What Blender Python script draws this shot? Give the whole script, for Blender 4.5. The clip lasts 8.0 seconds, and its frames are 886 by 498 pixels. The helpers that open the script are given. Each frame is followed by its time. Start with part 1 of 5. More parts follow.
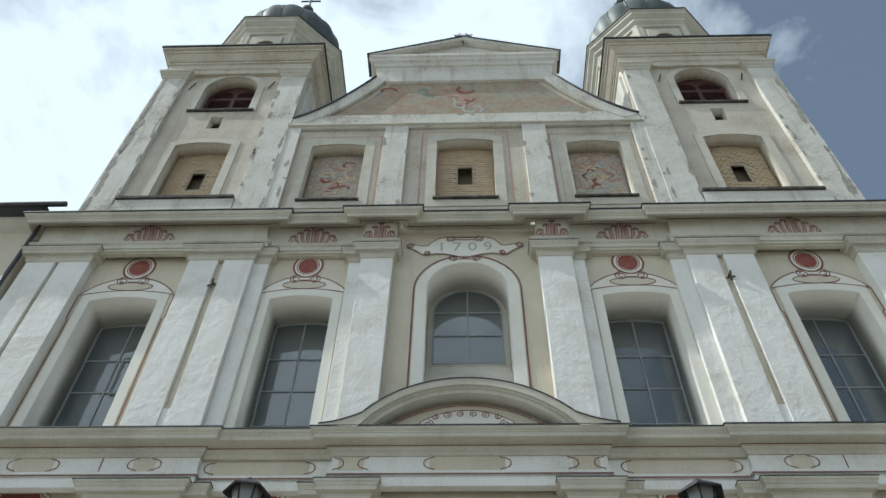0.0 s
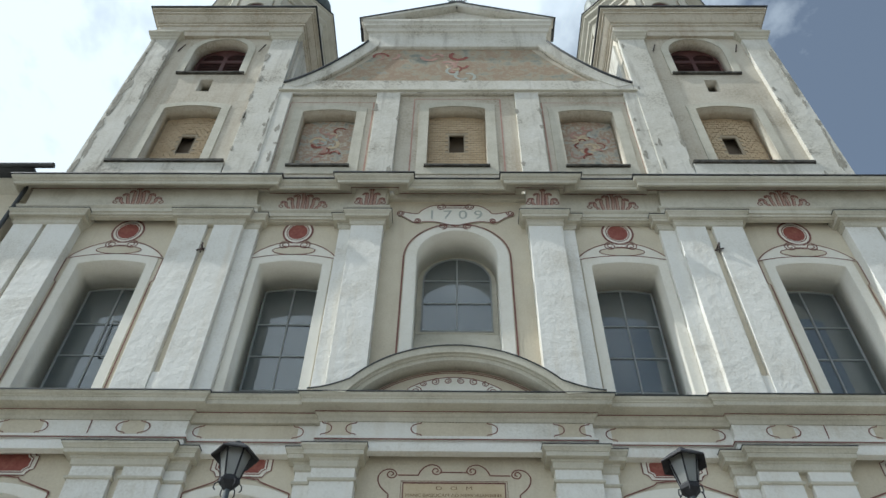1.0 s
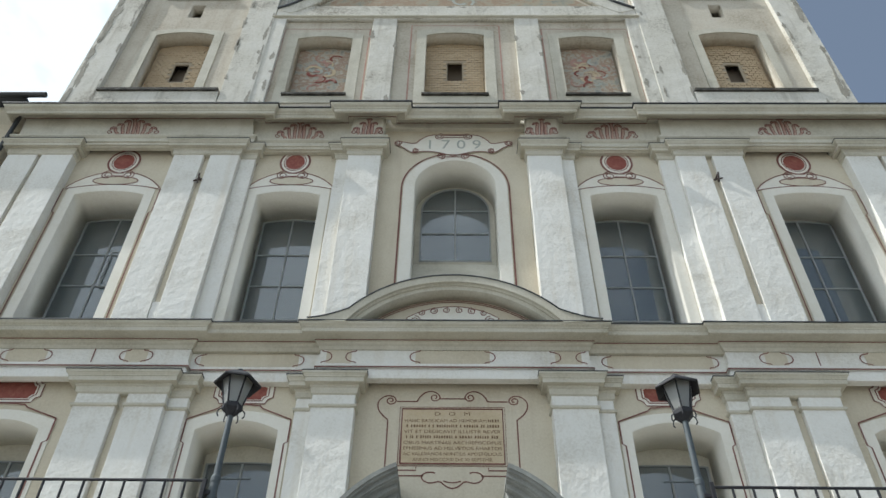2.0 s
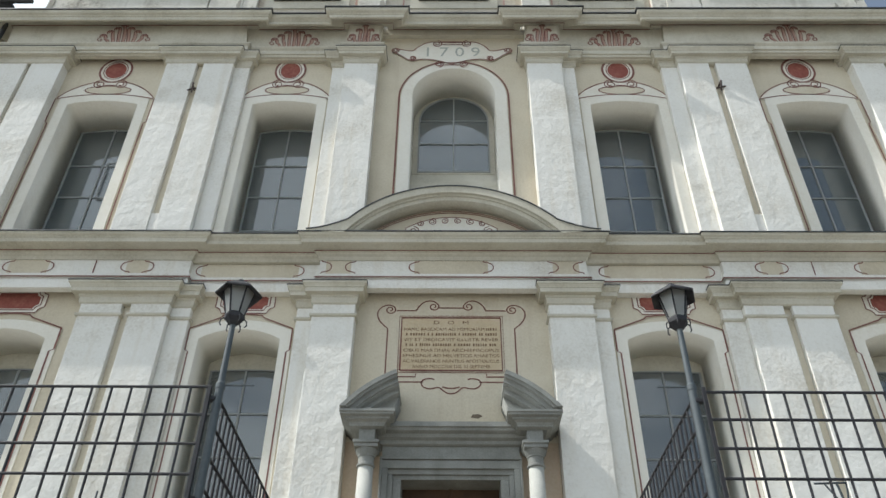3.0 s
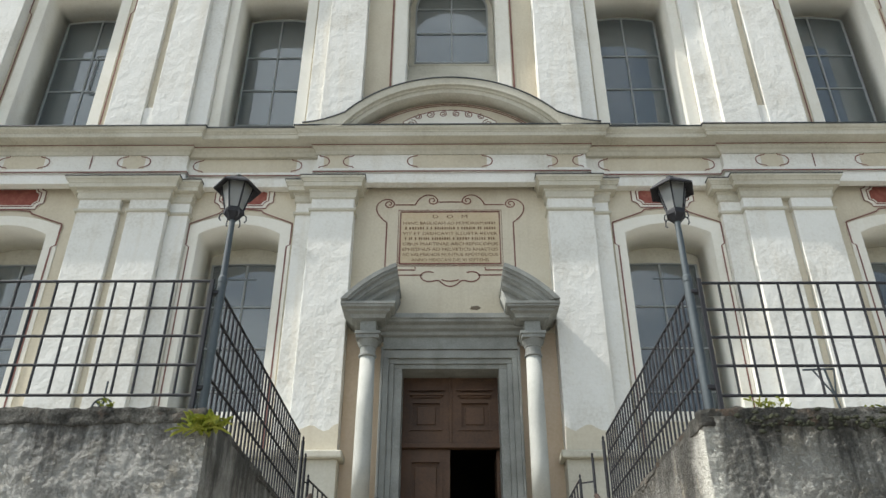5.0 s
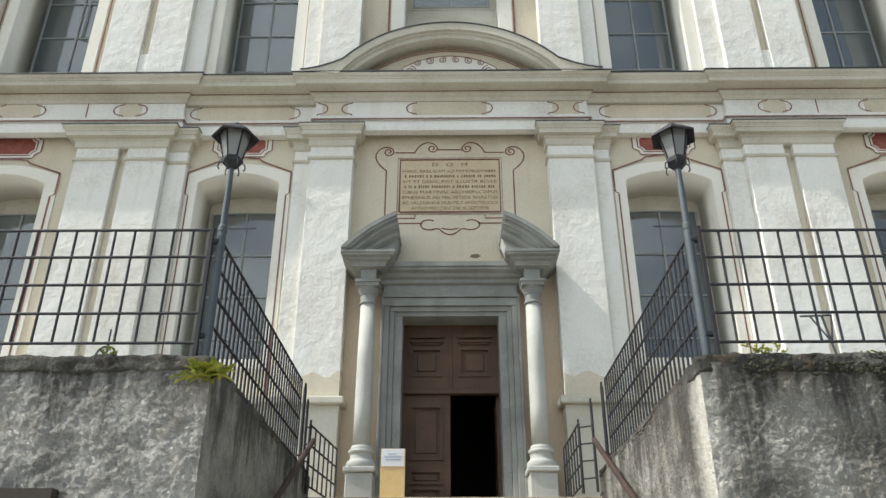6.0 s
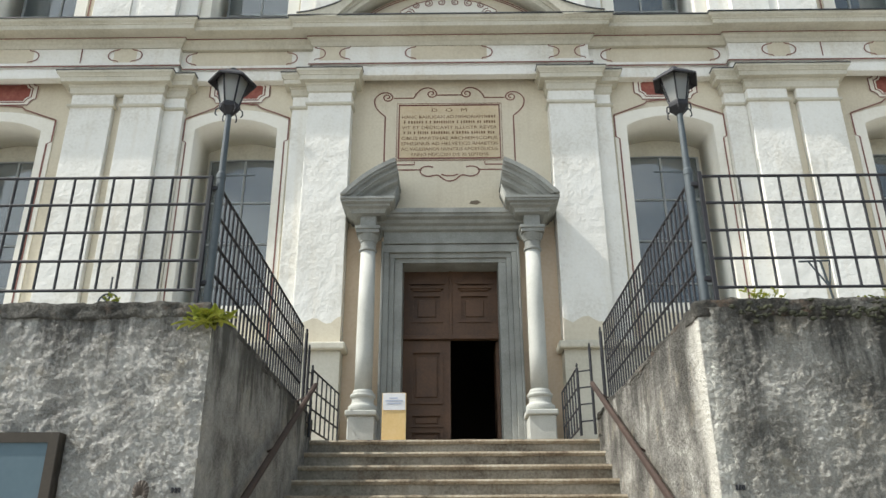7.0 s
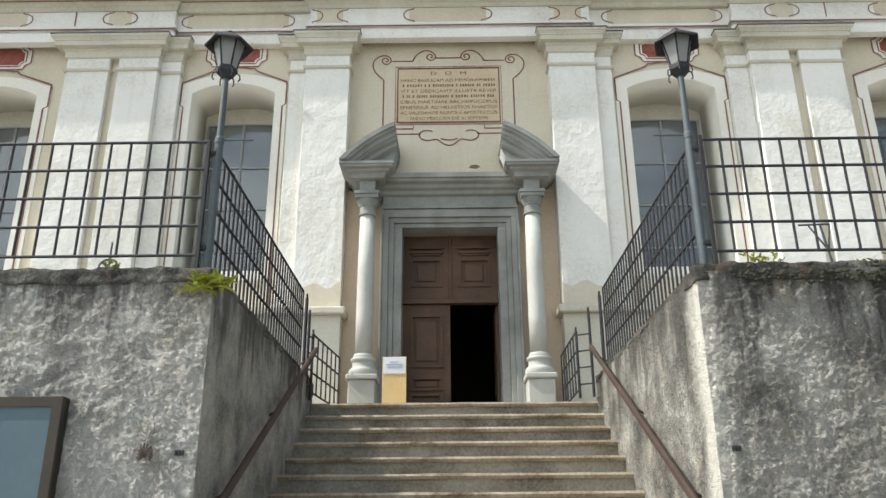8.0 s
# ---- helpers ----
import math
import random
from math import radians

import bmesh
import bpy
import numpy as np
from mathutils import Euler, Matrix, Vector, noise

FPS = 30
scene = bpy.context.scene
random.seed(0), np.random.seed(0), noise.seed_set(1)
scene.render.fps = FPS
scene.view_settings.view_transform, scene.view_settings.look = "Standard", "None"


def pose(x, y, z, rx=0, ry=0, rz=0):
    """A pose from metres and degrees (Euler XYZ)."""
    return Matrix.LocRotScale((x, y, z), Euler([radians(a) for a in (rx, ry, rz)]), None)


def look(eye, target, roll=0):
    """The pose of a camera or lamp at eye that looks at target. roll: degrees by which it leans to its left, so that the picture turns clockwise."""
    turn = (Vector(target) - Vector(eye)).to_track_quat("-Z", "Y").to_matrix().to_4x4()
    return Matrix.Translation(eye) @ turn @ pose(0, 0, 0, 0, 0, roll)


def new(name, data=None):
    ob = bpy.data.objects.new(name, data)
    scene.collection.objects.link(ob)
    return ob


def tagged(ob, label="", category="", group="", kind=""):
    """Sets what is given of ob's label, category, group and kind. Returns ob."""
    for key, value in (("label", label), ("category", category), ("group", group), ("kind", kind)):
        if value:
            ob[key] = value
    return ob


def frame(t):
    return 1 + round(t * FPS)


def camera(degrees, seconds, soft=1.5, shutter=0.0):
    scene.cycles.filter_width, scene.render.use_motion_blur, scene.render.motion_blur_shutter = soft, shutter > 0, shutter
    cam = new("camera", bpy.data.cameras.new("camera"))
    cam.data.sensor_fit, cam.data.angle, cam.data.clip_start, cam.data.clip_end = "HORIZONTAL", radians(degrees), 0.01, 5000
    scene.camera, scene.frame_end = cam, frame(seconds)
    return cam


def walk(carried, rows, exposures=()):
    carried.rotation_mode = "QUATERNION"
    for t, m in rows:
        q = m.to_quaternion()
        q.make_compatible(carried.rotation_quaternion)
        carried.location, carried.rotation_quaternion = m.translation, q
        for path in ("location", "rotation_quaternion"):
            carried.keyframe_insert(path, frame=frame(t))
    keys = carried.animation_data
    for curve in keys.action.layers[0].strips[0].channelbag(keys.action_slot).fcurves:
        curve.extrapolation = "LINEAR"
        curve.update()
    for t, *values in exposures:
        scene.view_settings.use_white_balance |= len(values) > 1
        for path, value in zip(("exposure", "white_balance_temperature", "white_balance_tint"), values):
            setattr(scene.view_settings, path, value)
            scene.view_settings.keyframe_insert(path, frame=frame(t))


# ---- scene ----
cam = camera(58.67, 8.0)
EYE = Vector((-0.03, -12.0, 1.6))


def aim(yaw, pitch, roll):
    """The standing camera, turned: yaw to the left, pitch up, roll as look()."""
    a, b = radians(yaw), radians(pitch)
    way = Vector((-math.sin(a) * math.cos(b), math.cos(a) * math.cos(b), math.sin(b)))
    return look(EYE, EYE + way, roll)


PATH = [
    (0.0, aim(2.55, 51.70, 1.30)), (0.5, aim(1.67, 50.91, 1.35)), (1.0, aim(1.34, 49.39, 1.25)),
    (2.5, aim(0.87, 41.08, 0.74)), (3.0, aim(0.76, 37.85, 0.59)), (3.5, aim(0.70, 35.78, 0.41)),
    (4.0, aim(0.67, 34.16, 0.36)), (4.5, aim(0.63, 32.13, 0.25)), (6.0, aim(0.58, 26.40, -0.03)),
    (6.5, aim(0.60, 24.41, -0.12)), (7.0, aim(0.57, 22.52, -0.22)), (7.5, aim(0.54, 20.73, -0.27)),
    (8.0, aim(0.55, 19.95, -0.40)),
]
walk(cam, PATH, [(0.0, -0.41, 5900, 5), (1.0, -0.35, 5950, 6), (3.0, -0.12, 6150, 9), (4.5, -0.04, 6260, 9), (6.5, 0.13, 6330, 9), (8.0, 0.27, 6360, 9)])

# ---- daylight ----
SUN = Vector((-1.0, -0.19, 1.2)).normalized()
world = bpy.data.worlds.new("sky")
scene.world = world
world.use_nodes = True
wn, wl = world.node_tree.nodes, world.node_tree.links
background = wn["Background"]
sky = wn.new("ShaderNodeTexSky")
sky.sky_type, sky.sun_disc = "NISHITA", False
sky.sun_elevation = math.asin(SUN.z)
sky.sun_rotation = math.atan2(SUN.x, SUN.y)
sky.altitude, sky.air_density, sky.dust_density, sky.ozone_density = 300, 1.3, 0.3, 3.0
coords = wn.new("ShaderNodeTexCoord")
stretch = wn.new("ShaderNodeMapping")
stretch.inputs["Scale"].default_value = (1.0, 1.0, 1.6)
stretch.inputs["Location"].default_value = (0.3, 0.9, 0.35)
cloud = wn.new("ShaderNodeTexNoise")
cloud.inputs["Scale"].default_value, cloud.inputs["Detail"].default_value = 2.4, 9
cloud.inputs["Roughness"].default_value, cloud.inputs["Distortion"].default_value = 0.58, 0.35
cover = wn.new("ShaderNodeValToRGB")
cover.color_ramp.elements[0].position, cover.color_ramp.elements[1].position = 0.40, 0.58
cover.color_ramp.elements[0].color = (0.13, 0.13, 0.13, 1)
mix = wn.new("ShaderNodeMix")
mix.data_type = "RGBA"
white = wn.new("ShaderNodeRGB")
white.outputs[0].default_value = (15.3, 16.5, 17.2, 1)
wl.new(coords.outputs["Generated"], stretch.inputs["Vector"])
wl.new(stretch.outputs["Vector"], cloud.inputs["Vector"])
side = wn.new("ShaderNodeSeparateXYZ")
wl.new(coords.outputs["Generated"], side.inputs["Vector"])
lean = wn.new("ShaderNodeMath")
lean.operation = "MULTIPLY_ADD"
lean.inputs[1].default_value = -0.30
wl.new(side.outputs["X"], lean.inputs[0])
wl.new(cloud.outputs["Fac"], lean.inputs[2])
wl.new(lean.outputs["Value"], cover.inputs["Fac"])
wl.new(cover.outputs["Color"], mix.inputs["Factor"])
wl.new(sky.outputs["Color"], mix.inputs["A"])
wl.new(white.outputs[0], mix.inputs["B"])
wl.new(mix.outputs["Result"], background.inputs["Color"])
background.inputs["Strength"].default_value = 0.081
sun = new("sun", bpy.data.lights.new("sun", "SUN"))
sun.data.energy, sun.data.angle, sun.data.color = 5.0, radians(0.6), (1.0, 0.95, 0.87)
sun.matrix_basis = look(SUN * 60, (0, 0, 0))


# ---- materials ----
def material(name, colours, rough=0.8, grain=30.0, patch=0.9, bump=0.3, bump_scale=None, metal=0.0, stops=(0.32, 0.5, 0.68), streak=0.0, streak_colour=(0.2, 0.19, 0.17), depth=0.02, fine=0.35):
    """Colours run over a coarse and a fine noise; streak adds weather runs drawn out upright."""
    m = bpy.data.materials.new(name)
    m.use_nodes = True
    n, l = m.node_tree.nodes, m.node_tree.links
    s = n["Principled BSDF"]
    s.inputs["Roughness"].default_value, s.inputs["Metallic"].default_value = rough, metal
    where = n.new("ShaderNodeTexCoord").outputs["Object"]

    def noise_at(scale, detail=6.0, vector=where):
        t = n.new("ShaderNodeTexNoise")
        t.inputs["Scale"].default_value, t.inputs["Detail"].default_value = scale, detail
        t.inputs["Roughness"].default_value = 0.6
        l.new(vector, t.inputs["Vector"])
        return t.outputs["Fac"]

    def sums(a, b, k):
        q = n.new("ShaderNodeMix")
        q.inputs["Factor"].default_value = k
        l.new(a, q.inputs["A"])
        l.new(b, q.inputs["B"])
        return q.outputs["Result"]

    both = sums(noise_at(patch), noise_at(grain), 0.38)
    ramp = n.new("ShaderNodeValToRGB")
    while len(ramp.color_ramp.elements) < len(colours):
        ramp.color_ramp.elements.new(0.5)
    for e, p, col in zip(ramp.color_ramp.elements, np.interp(np.linspace(0, 1, len(colours)), (0, 0.5, 1), stops), colours):
        e.position, e.color = p, (*col, 1)
    l.new(both, ramp.inputs["Fac"])
    colour = ramp.outputs["Color"]
    if streak:
        pull = n.new("ShaderNodeMapping")
        pull.inputs["Scale"].default_value = (2.6, 2.6, 0.22)
        l.new(where, pull.inputs["Vector"])
        edge = n.new("ShaderNodeValToRGB")
        edge.color_ramp.elements[0].position, edge.color_ramp.elements[1].position = 0.54, 0.74
        edge.color_ramp.elements[1].color = (streak, streak, streak, 1)
        l.new(noise_at(1.3, 8.0, pull.outputs["Vector"]), edge.inputs["Fac"])
        q = n.new("ShaderNodeMix")
        q.data_type = "RGBA"
        l.new(edge.outputs["Color"], q.inputs["Factor"])
        l.new(colour, q.inputs["A"])
        q.inputs["B"].default_value = (*streak_colour, 1)
        colour = q.outputs["Result"]
    l.new(colour, s.inputs["Base Color"])
    if bump:
        b = n.new("ShaderNodeBump")
        b.inputs["Strength"].default_value, b.inputs["Distance"].default_value = bump, depth
        l.new(sums(noise_at(bump_scale or 5.0, 4.0), noise_at(grain, 4.0), fine), b.inputs["Height"])
        l.new(b.outputs["Normal"], s.inputs["Normal"])
    return m


WHITE = material("limewash_white", [(0.58, 0.55, 0.48), (0.75, 0.735, 0.68), (0.80, 0.79, 0.745)], 0.9, 20, 0.9, 0.6, 4.5, depth=0.05, fine=0.2, streak=0.3, streak_colour=(0.55, 0.47, 0.34))
TRIM = material("limewash_trim", [(0.40, 0.37, 0.29), (0.535, 0.505, 0.415), (0.62, 0.59, 0.505)], 0.9, 25, 1.1, 0.35, 4, fine=0.15, streak=0.4, streak_colour=(0.34, 0.30, 0.23))
CREAM = material("cream_plaster", [(0.50, 0.44, 0.33), (0.60, 0.54, 0.42), (0.66, 0.61, 0.49)], 0.92, 24, 0.7, 0.3, 5, streak=0.3, streak_colour=(0.42, 0.34, 0.24))
REVEAL = material("pale_cream_limewash", [(0.68, 0.64, 0.54), (0.76, 0.73, 0.645), (0.80, 0.775, 0.70)], 0.9, 20, 0.8, 0.4, 3, fine=0.15)
PEACH = material("peach_plaster", [(0.47, 0.37, 0.26), (0.55, 0.44, 0.32), (0.60, 0.50, 0.39)], 0.92, 22, 0.9, 0.25, 5)
WORN = material("weathered_plaster", [(0.30, 0.27, 0.22), (0.58, 0.555, 0.48), (0.68, 0.66, 0.60)], 0.92, 14, 0.7, 0.7, 2.5, stops=(0.35, 0.46, 0.62), depth=0.05, fine=0.15, streak=0.65, streak_colour=(0.30, 0.27, 0.22))
DULL = material("weathered_cream", [(0.36, 0.31, 0.23), (0.52, 0.47, 0.38), (0.60, 0.56, 0.47)], 0.92, 14, 0.6, 0.6, 3, stops=(0.35, 0.48, 0.64), depth=0.05, streak=0.55, streak_colour=(0.36, 0.27, 0.18))
LINE = material("red_brown_paint", [(0.14, 0.058, 0.047), (0.20, 0.09, 0.074), (0.30, 0.16, 0.125)], 0.9, 40, 3, 0)
PINK = material("pale_red_paint", [(0.36, 0.20, 0.16), (0.44, 0.27, 0.22), (0.52, 0.38, 0.31)], 0.9, 40, 3, 0)
RED = material("red_marbled_paint", [(0.19, 0.052, 0.042), (0.26, 0.08, 0.06), (0.33, 0.14, 0.10)], 0.85, 18, 6, 0.1)
FRESCO = material("faded_fresco", [(0.27, 0.28, 0.26), (0.36, 0.355, 0.31), (0.45, 0.41, 0.33), (0.36, 0.25, 0.19), (0.43, 0.36, 0.27), (0.48, 0.445, 0.375)], 0.9, 7, 2.6, 0.2, 5, stops=(0.38, 0.5, 0.62))
GABLEPAINT = material("gable_fresco", [(0.22, 0.23, 0.195), (0.31, 0.30, 0.24), (0.38, 0.325, 0.235), (0.33, 0.235, 0.165), (0.39, 0.315, 0.22), (0.34, 0.325, 0.27)], 0.9, 5, 1.1, 0.25, 5, stops=(0.37, 0.5, 0.63), streak=0.45, streak_colour=(0.25, 0.24, 0.20))
BRICK = material("yellow_brick", [(0.40, 0.30, 0.19), (0.48, 0.37, 0.24), (0.54, 0.43, 0.29)], 0.9, 30, 3, 0.2)
MORTAR = material("brick_mortar", [(0.34, 0.28, 0.20), (0.40, 0.34, 0.25)], 0.95, 30, 3, 0.2)
TABLET = material("ochre_tablet", [(0.47, 0.375, 0.24), (0.55, 0.45, 0.30), (0.60, 0.50, 0.36)], 0.9, 26, 2.0, 0.1)
INK = material("tablet_lettering", [(0.20, 0.13, 0.075), (0.27, 0.18, 0.11)], 0.9, 40, 5, 0)
GRANITE = material("grey_granite", [(0.17, 0.17, 0.155), (0.25, 0.255, 0.235), (0.34, 0.345, 0.32)], 0.75, 60, 1.6, 0.3, 30, depth=0.008, stops=(0.36, 0.5, 0.64), streak=0.35, streak_colour=(0.13, 0.125, 0.105))
COLUMN = material("pale_stone", [(0.36, 0.36, 0.32), (0.46, 0.46, 0.42), (0.53, 0.53, 0.48)], 0.75, 50, 1.8, 0.25, 25, depth=0.008, streak=0.3, streak_colour=(0.28, 0.26, 0.22))
STEP = material("worn_step_stone", [(0.12, 0.085, 0.055), (0.27, 0.22, 0.155), (0.42, 0.37, 0.285)], 0.85, 30, 1.6, 0.6, 14, stops=(0.36, 0.48, 0.62), depth=0.015)
RISER = material("grey_riser_stone", [(0.10, 0.085, 0.065), (0.22, 0.20, 0.16), (0.34, 0.315, 0.265)], 0.9, 30, 1.5, 0.6, 14, stops=(0.36, 0.49, 0.64), depth=0.015, streak=0.6, streak_colour=(0.14, 0.095, 0.06))
# dark brown for the shade inside the slots, and for one real scar
SLOT = material("slot_shade_and_scar_brown", [(0.14, 0.11, 0.08), (0.19, 0.15, 0.11)], 0.9, 10, 2, 0.2)
WOOD = material("dark_stained_wood", [(0.042, 0.020, 0.009), (0.080, 0.039, 0.018), (0.125, 0.064, 0.031)], 0.62, 30, 1.5, 0.3, 12, streak=0.5, streak_colour=(0.034, 0.017, 0.008))
SHUTTER = material("dark_red_shutter", [(0.045, 0.013, 0.012), (0.07, 0.021, 0.018), (0.10, 0.032, 0.026)], 0.6, 30, 3, 0.1)
IRON = material("painted_iron", [(0.012, 0.012, 0.015), (0.02, 0.02, 0.024), (0.034, 0.034, 0.04)], 0.7, 40, 4, 0.15, metal=0.0)
POLE = material("grey_green_pole_paint", [(0.05, 0.062, 0.068), (0.072, 0.088, 0.096), (0.10, 0.118, 0.125)], 0.5, 40, 3, 0.1)
RUST = material("rusty_handrail", [(0.026, 0.015, 0.011), (0.048, 0.028, 0.021), (0.075, 0.045, 0.033)], 0.6, 40, 4, 0.2)
FLASHING = material("dark_sheet_metal", [(0.03, 0.032, 0.034), (0.05, 0.053, 0.055), (0.08, 0.083, 0.085)], 0.5, 20, 2, 0.1, metal=0.3)
DOME = material("weathered_sheet_dome", [(0.05, 0.06, 0.055), (0.085, 0.10, 0.09), (0.13, 0.15, 0.135)], 0.55, 14, 1.0, 0.2, metal=0.2, streak=0.4, streak_colour=(0.04, 0.046, 0.043))
LEAD = material("window_bars", [(0.25, 0.26, 0.255), (0.32, 0.33, 0.325)], 0.6, 30, 3, 0)
# tone chosen to throw light up at soffits and reveals; surface itself unknown
BOUNCE_GROUND = material("pale_bounce_ground", [(0.20, 0.188, 0.165), (0.26, 0.247, 0.22), (0.31, 0.295, 0.265)], 0.9, 40, 1.0, 0.3, 30, depth=0.006)
TERRACE = material("terrace_gravel", [(0.22, 0.21, 0.19), (0.30, 0.29, 0.26), (0.38, 0.36, 0.33)], 0.95, 60, 1.2, 0.4, 40, depth=0.01)
LEAF = material("bright_leaf", [(0.10, 0.14, 0.015), (0.26, 0.29, 0.03), (0.46, 0.44, 0.07)], 0.5, 30, 14, 0)
# near-black colour stands in for the shade of the rooms indoors
DARK = material("interior_shade_black", [(0.02, 0.018, 0.016), (0.03, 0.027, 0.024)], 0.9, 10, 1, 0)
PINE = material("pale_pine_board", [(0.66, 0.44, 0.17), (0.74, 0.52, 0.22), (0.78, 0.57, 0.28)], 0.5, 30, 4, 0.05)
PAPER = material("white_paper", [(0.76, 0.76, 0.76), (0.80, 0.80, 0.80)], 0.7, 30, 3, 0)
PRINT = material("blue_print", [(0.42, 0.46, 0.58), (0.47, 0.51, 0.62)], 0.8, 30, 3, 0)
BOARD = material("noticeboard_backing", [(0.07, 0.115, 0.14), (0.09, 0.14, 0.165)], 0.6, 20, 2, 0)
BRONZE = material("bronze_frame", [(0.035, 0.028, 0.02), (0.06, 0.047, 0.033)], 0.4, 30, 3, 0.05, metal=0.4)
SHELL = material("weathered_shell", [(0.085, 0.07, 0.058), (0.14, 0.115, 0.095)], 0.85, 30, 8, 0.2)


def weathered(name, colours, dark, top, reach, wet, patch=2.2, relief=0.022, warm=(0.50, 0.44, 0.33), pale_corner=None):
    """Old render: lumps in several greys, warm lime patches, and dark algae runs that start at the height top and thin
    out over reach.
    The last argument gives x and y of a corner along which the colour turns paler."""
    m = bpy.data.materials.new(name)
    m.use_nodes = True
    n, l = m.node_tree.nodes, m.node_tree.links
    s = n["Principled BSDF"]
    s.inputs["Roughness"].default_value = 0.95
    where = n.new("ShaderNodeTexCoord").outputs["Object"]

    def cloud_at(scale, detail, rough=0.62, squash=None):
        v = where
        if squash:
            q = n.new("ShaderNodeMapping")
            q.inputs["Scale"].default_value = squash
            l.new(where, q.inputs["Vector"])
            v = q.outputs["Vector"]
        t = n.new("ShaderNodeTexNoise")
        t.inputs["Scale"].default_value, t.inputs["Detail"].default_value, t.inputs["Roughness"].default_value = scale, detail, rough
        l.new(v, t.inputs["Vector"])
        return t.outputs["Fac"]

    def calc(op, a, b, c=None):
        q = n.new("ShaderNodeMath")
        q.operation = op
        for i, v in enumerate((a, b, c)):
            if v is None:
                continue
            if isinstance(v, (int, float)):
                q.inputs[i].default_value = v
            else:
                l.new(v, q.inputs[i])
        return q.outputs["Value"]

    def spread(v, lo, hi):
        q = n.new("ShaderNodeMapRange")
        q.interpolation_type = "SMOOTHSTEP"
        q.inputs["From Min"].default_value, q.inputs["From Max"].default_value = lo, hi
        l.new(v, q.inputs["Value"])
        return q.outputs["Result"]

    def blend(k, a, b):
        q = n.new("ShaderNodeMix")
        q.data_type = "RGBA"
        l.new(k, q.inputs["Factor"])
        l.new(a, q.inputs["A"])
        if isinstance(b, tuple):
            q.inputs["B"].default_value = (*b, 1)
        else:
            l.new(b, q.inputs["B"])
        return q.outputs["Result"]
    fine, mid, broad = cloud_at(70, 8, 0.7), cloud_at(24, 7, 0.68), cloud_at(patch, 5)
    tone = calc("MULTIPLY_ADD", broad, 0.5, calc("MULTIPLY_ADD", mid, 0.18, calc("MULTIPLY", fine, 0.32)))
    ramp = n.new("ShaderNodeValToRGB")
    while len(ramp.color_ramp.elements) < len(colours):
        ramp.color_ramp.elements.new(0.5)
    for e, p, col in zip(ramp.color_ramp.elements, np.linspace(0.40, 0.61, len(colours)), colours):
        e.position, e.color = p, (*col, 1)
    l.new(tone, ramp.inputs["Fac"])
    colour = blend(calc("MULTIPLY", spread(cloud_at(3.1, 7, 0.7), 0.55, 0.68), 0.5), ramp.outputs["Color"], warm)
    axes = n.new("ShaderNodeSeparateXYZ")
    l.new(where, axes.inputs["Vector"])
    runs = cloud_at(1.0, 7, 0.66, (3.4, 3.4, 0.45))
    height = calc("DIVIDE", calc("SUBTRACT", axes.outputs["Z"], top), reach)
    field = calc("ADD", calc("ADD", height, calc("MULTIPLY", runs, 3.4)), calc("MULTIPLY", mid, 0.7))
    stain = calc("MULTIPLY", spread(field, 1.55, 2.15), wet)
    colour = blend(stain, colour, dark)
    if pale_corner:
        off = calc("MULTIPLY_ADD", calc("ABSOLUTE", calc("SUBTRACT", axes.outputs["X"], pale_corner[0]), 0.0), 2.6, calc("SUBTRACT", axes.outputs["Y"], pale_corner[1]))
        ragged = calc("ADD", calc("MULTIPLY", cloud_at(2.0, 6, 0.65, (1.0, 1.0, 0.35)), 0.5), calc("MULTIPLY", fine, 0.16))
        edge = calc("ADD", calc("ADD", off, ragged), calc("MULTIPLY", axes.outputs["Z"], 0.07))
        paleness = n.new("ShaderNodeMapRange")
        paleness.inputs["From Min"].default_value, paleness.inputs["From Max"].default_value = 0.90, 0.66
        l.new(edge, paleness.inputs["Value"])
        colour = blend(paleness.outputs["Result"], colour, (0.72, 0.695, 0.615))
    l.new(colour, s.inputs["Base Color"])
    b = n.new("ShaderNodeBump")
    b.inputs["Strength"].default_value, b.inputs["Distance"].default_value = 1.0, relief
    l.new(calc("MULTIPLY_ADD", spread(mid, 0.36, 0.62), 0.6, calc("MULTIPLY", fine, 0.5)), b.inputs["Height"])
    l.new(b.outputs["Normal"], s.inputs["Normal"])
    return m


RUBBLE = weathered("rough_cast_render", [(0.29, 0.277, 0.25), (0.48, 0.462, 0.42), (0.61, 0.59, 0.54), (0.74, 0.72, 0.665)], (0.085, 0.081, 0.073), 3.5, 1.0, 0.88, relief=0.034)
RUBBLE_DARK = weathered("blackened_rough_cast", [(0.18, 0.17, 0.148), (0.33, 0.315, 0.277), (0.46, 0.44, 0.39), (0.64, 0.615, 0.55)], (0.052, 0.05, 0.044), 3.5, 1.5, 0.92, relief=0.034, pale_corner=(1.83, -6.3))
# stained side render, lightened for the west face, which stands in shade
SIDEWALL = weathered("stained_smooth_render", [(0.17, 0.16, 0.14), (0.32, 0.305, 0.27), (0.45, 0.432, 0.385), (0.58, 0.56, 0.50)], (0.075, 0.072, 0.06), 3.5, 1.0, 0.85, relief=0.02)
# tones darkened against the sun on this face; palest stop paints sunlit spots
EASTSIDE = weathered("sun_toned_side_render", [(0.09, 0.085, 0.075), (0.19, 0.182, 0.162), (0.31, 0.298, 0.266), (0.56, 0.543, 0.487)], (0.065, 0.062, 0.054), 3.5, 1.2, 0.78, relief=0.02, pale_corner=(1.83, -6.3))
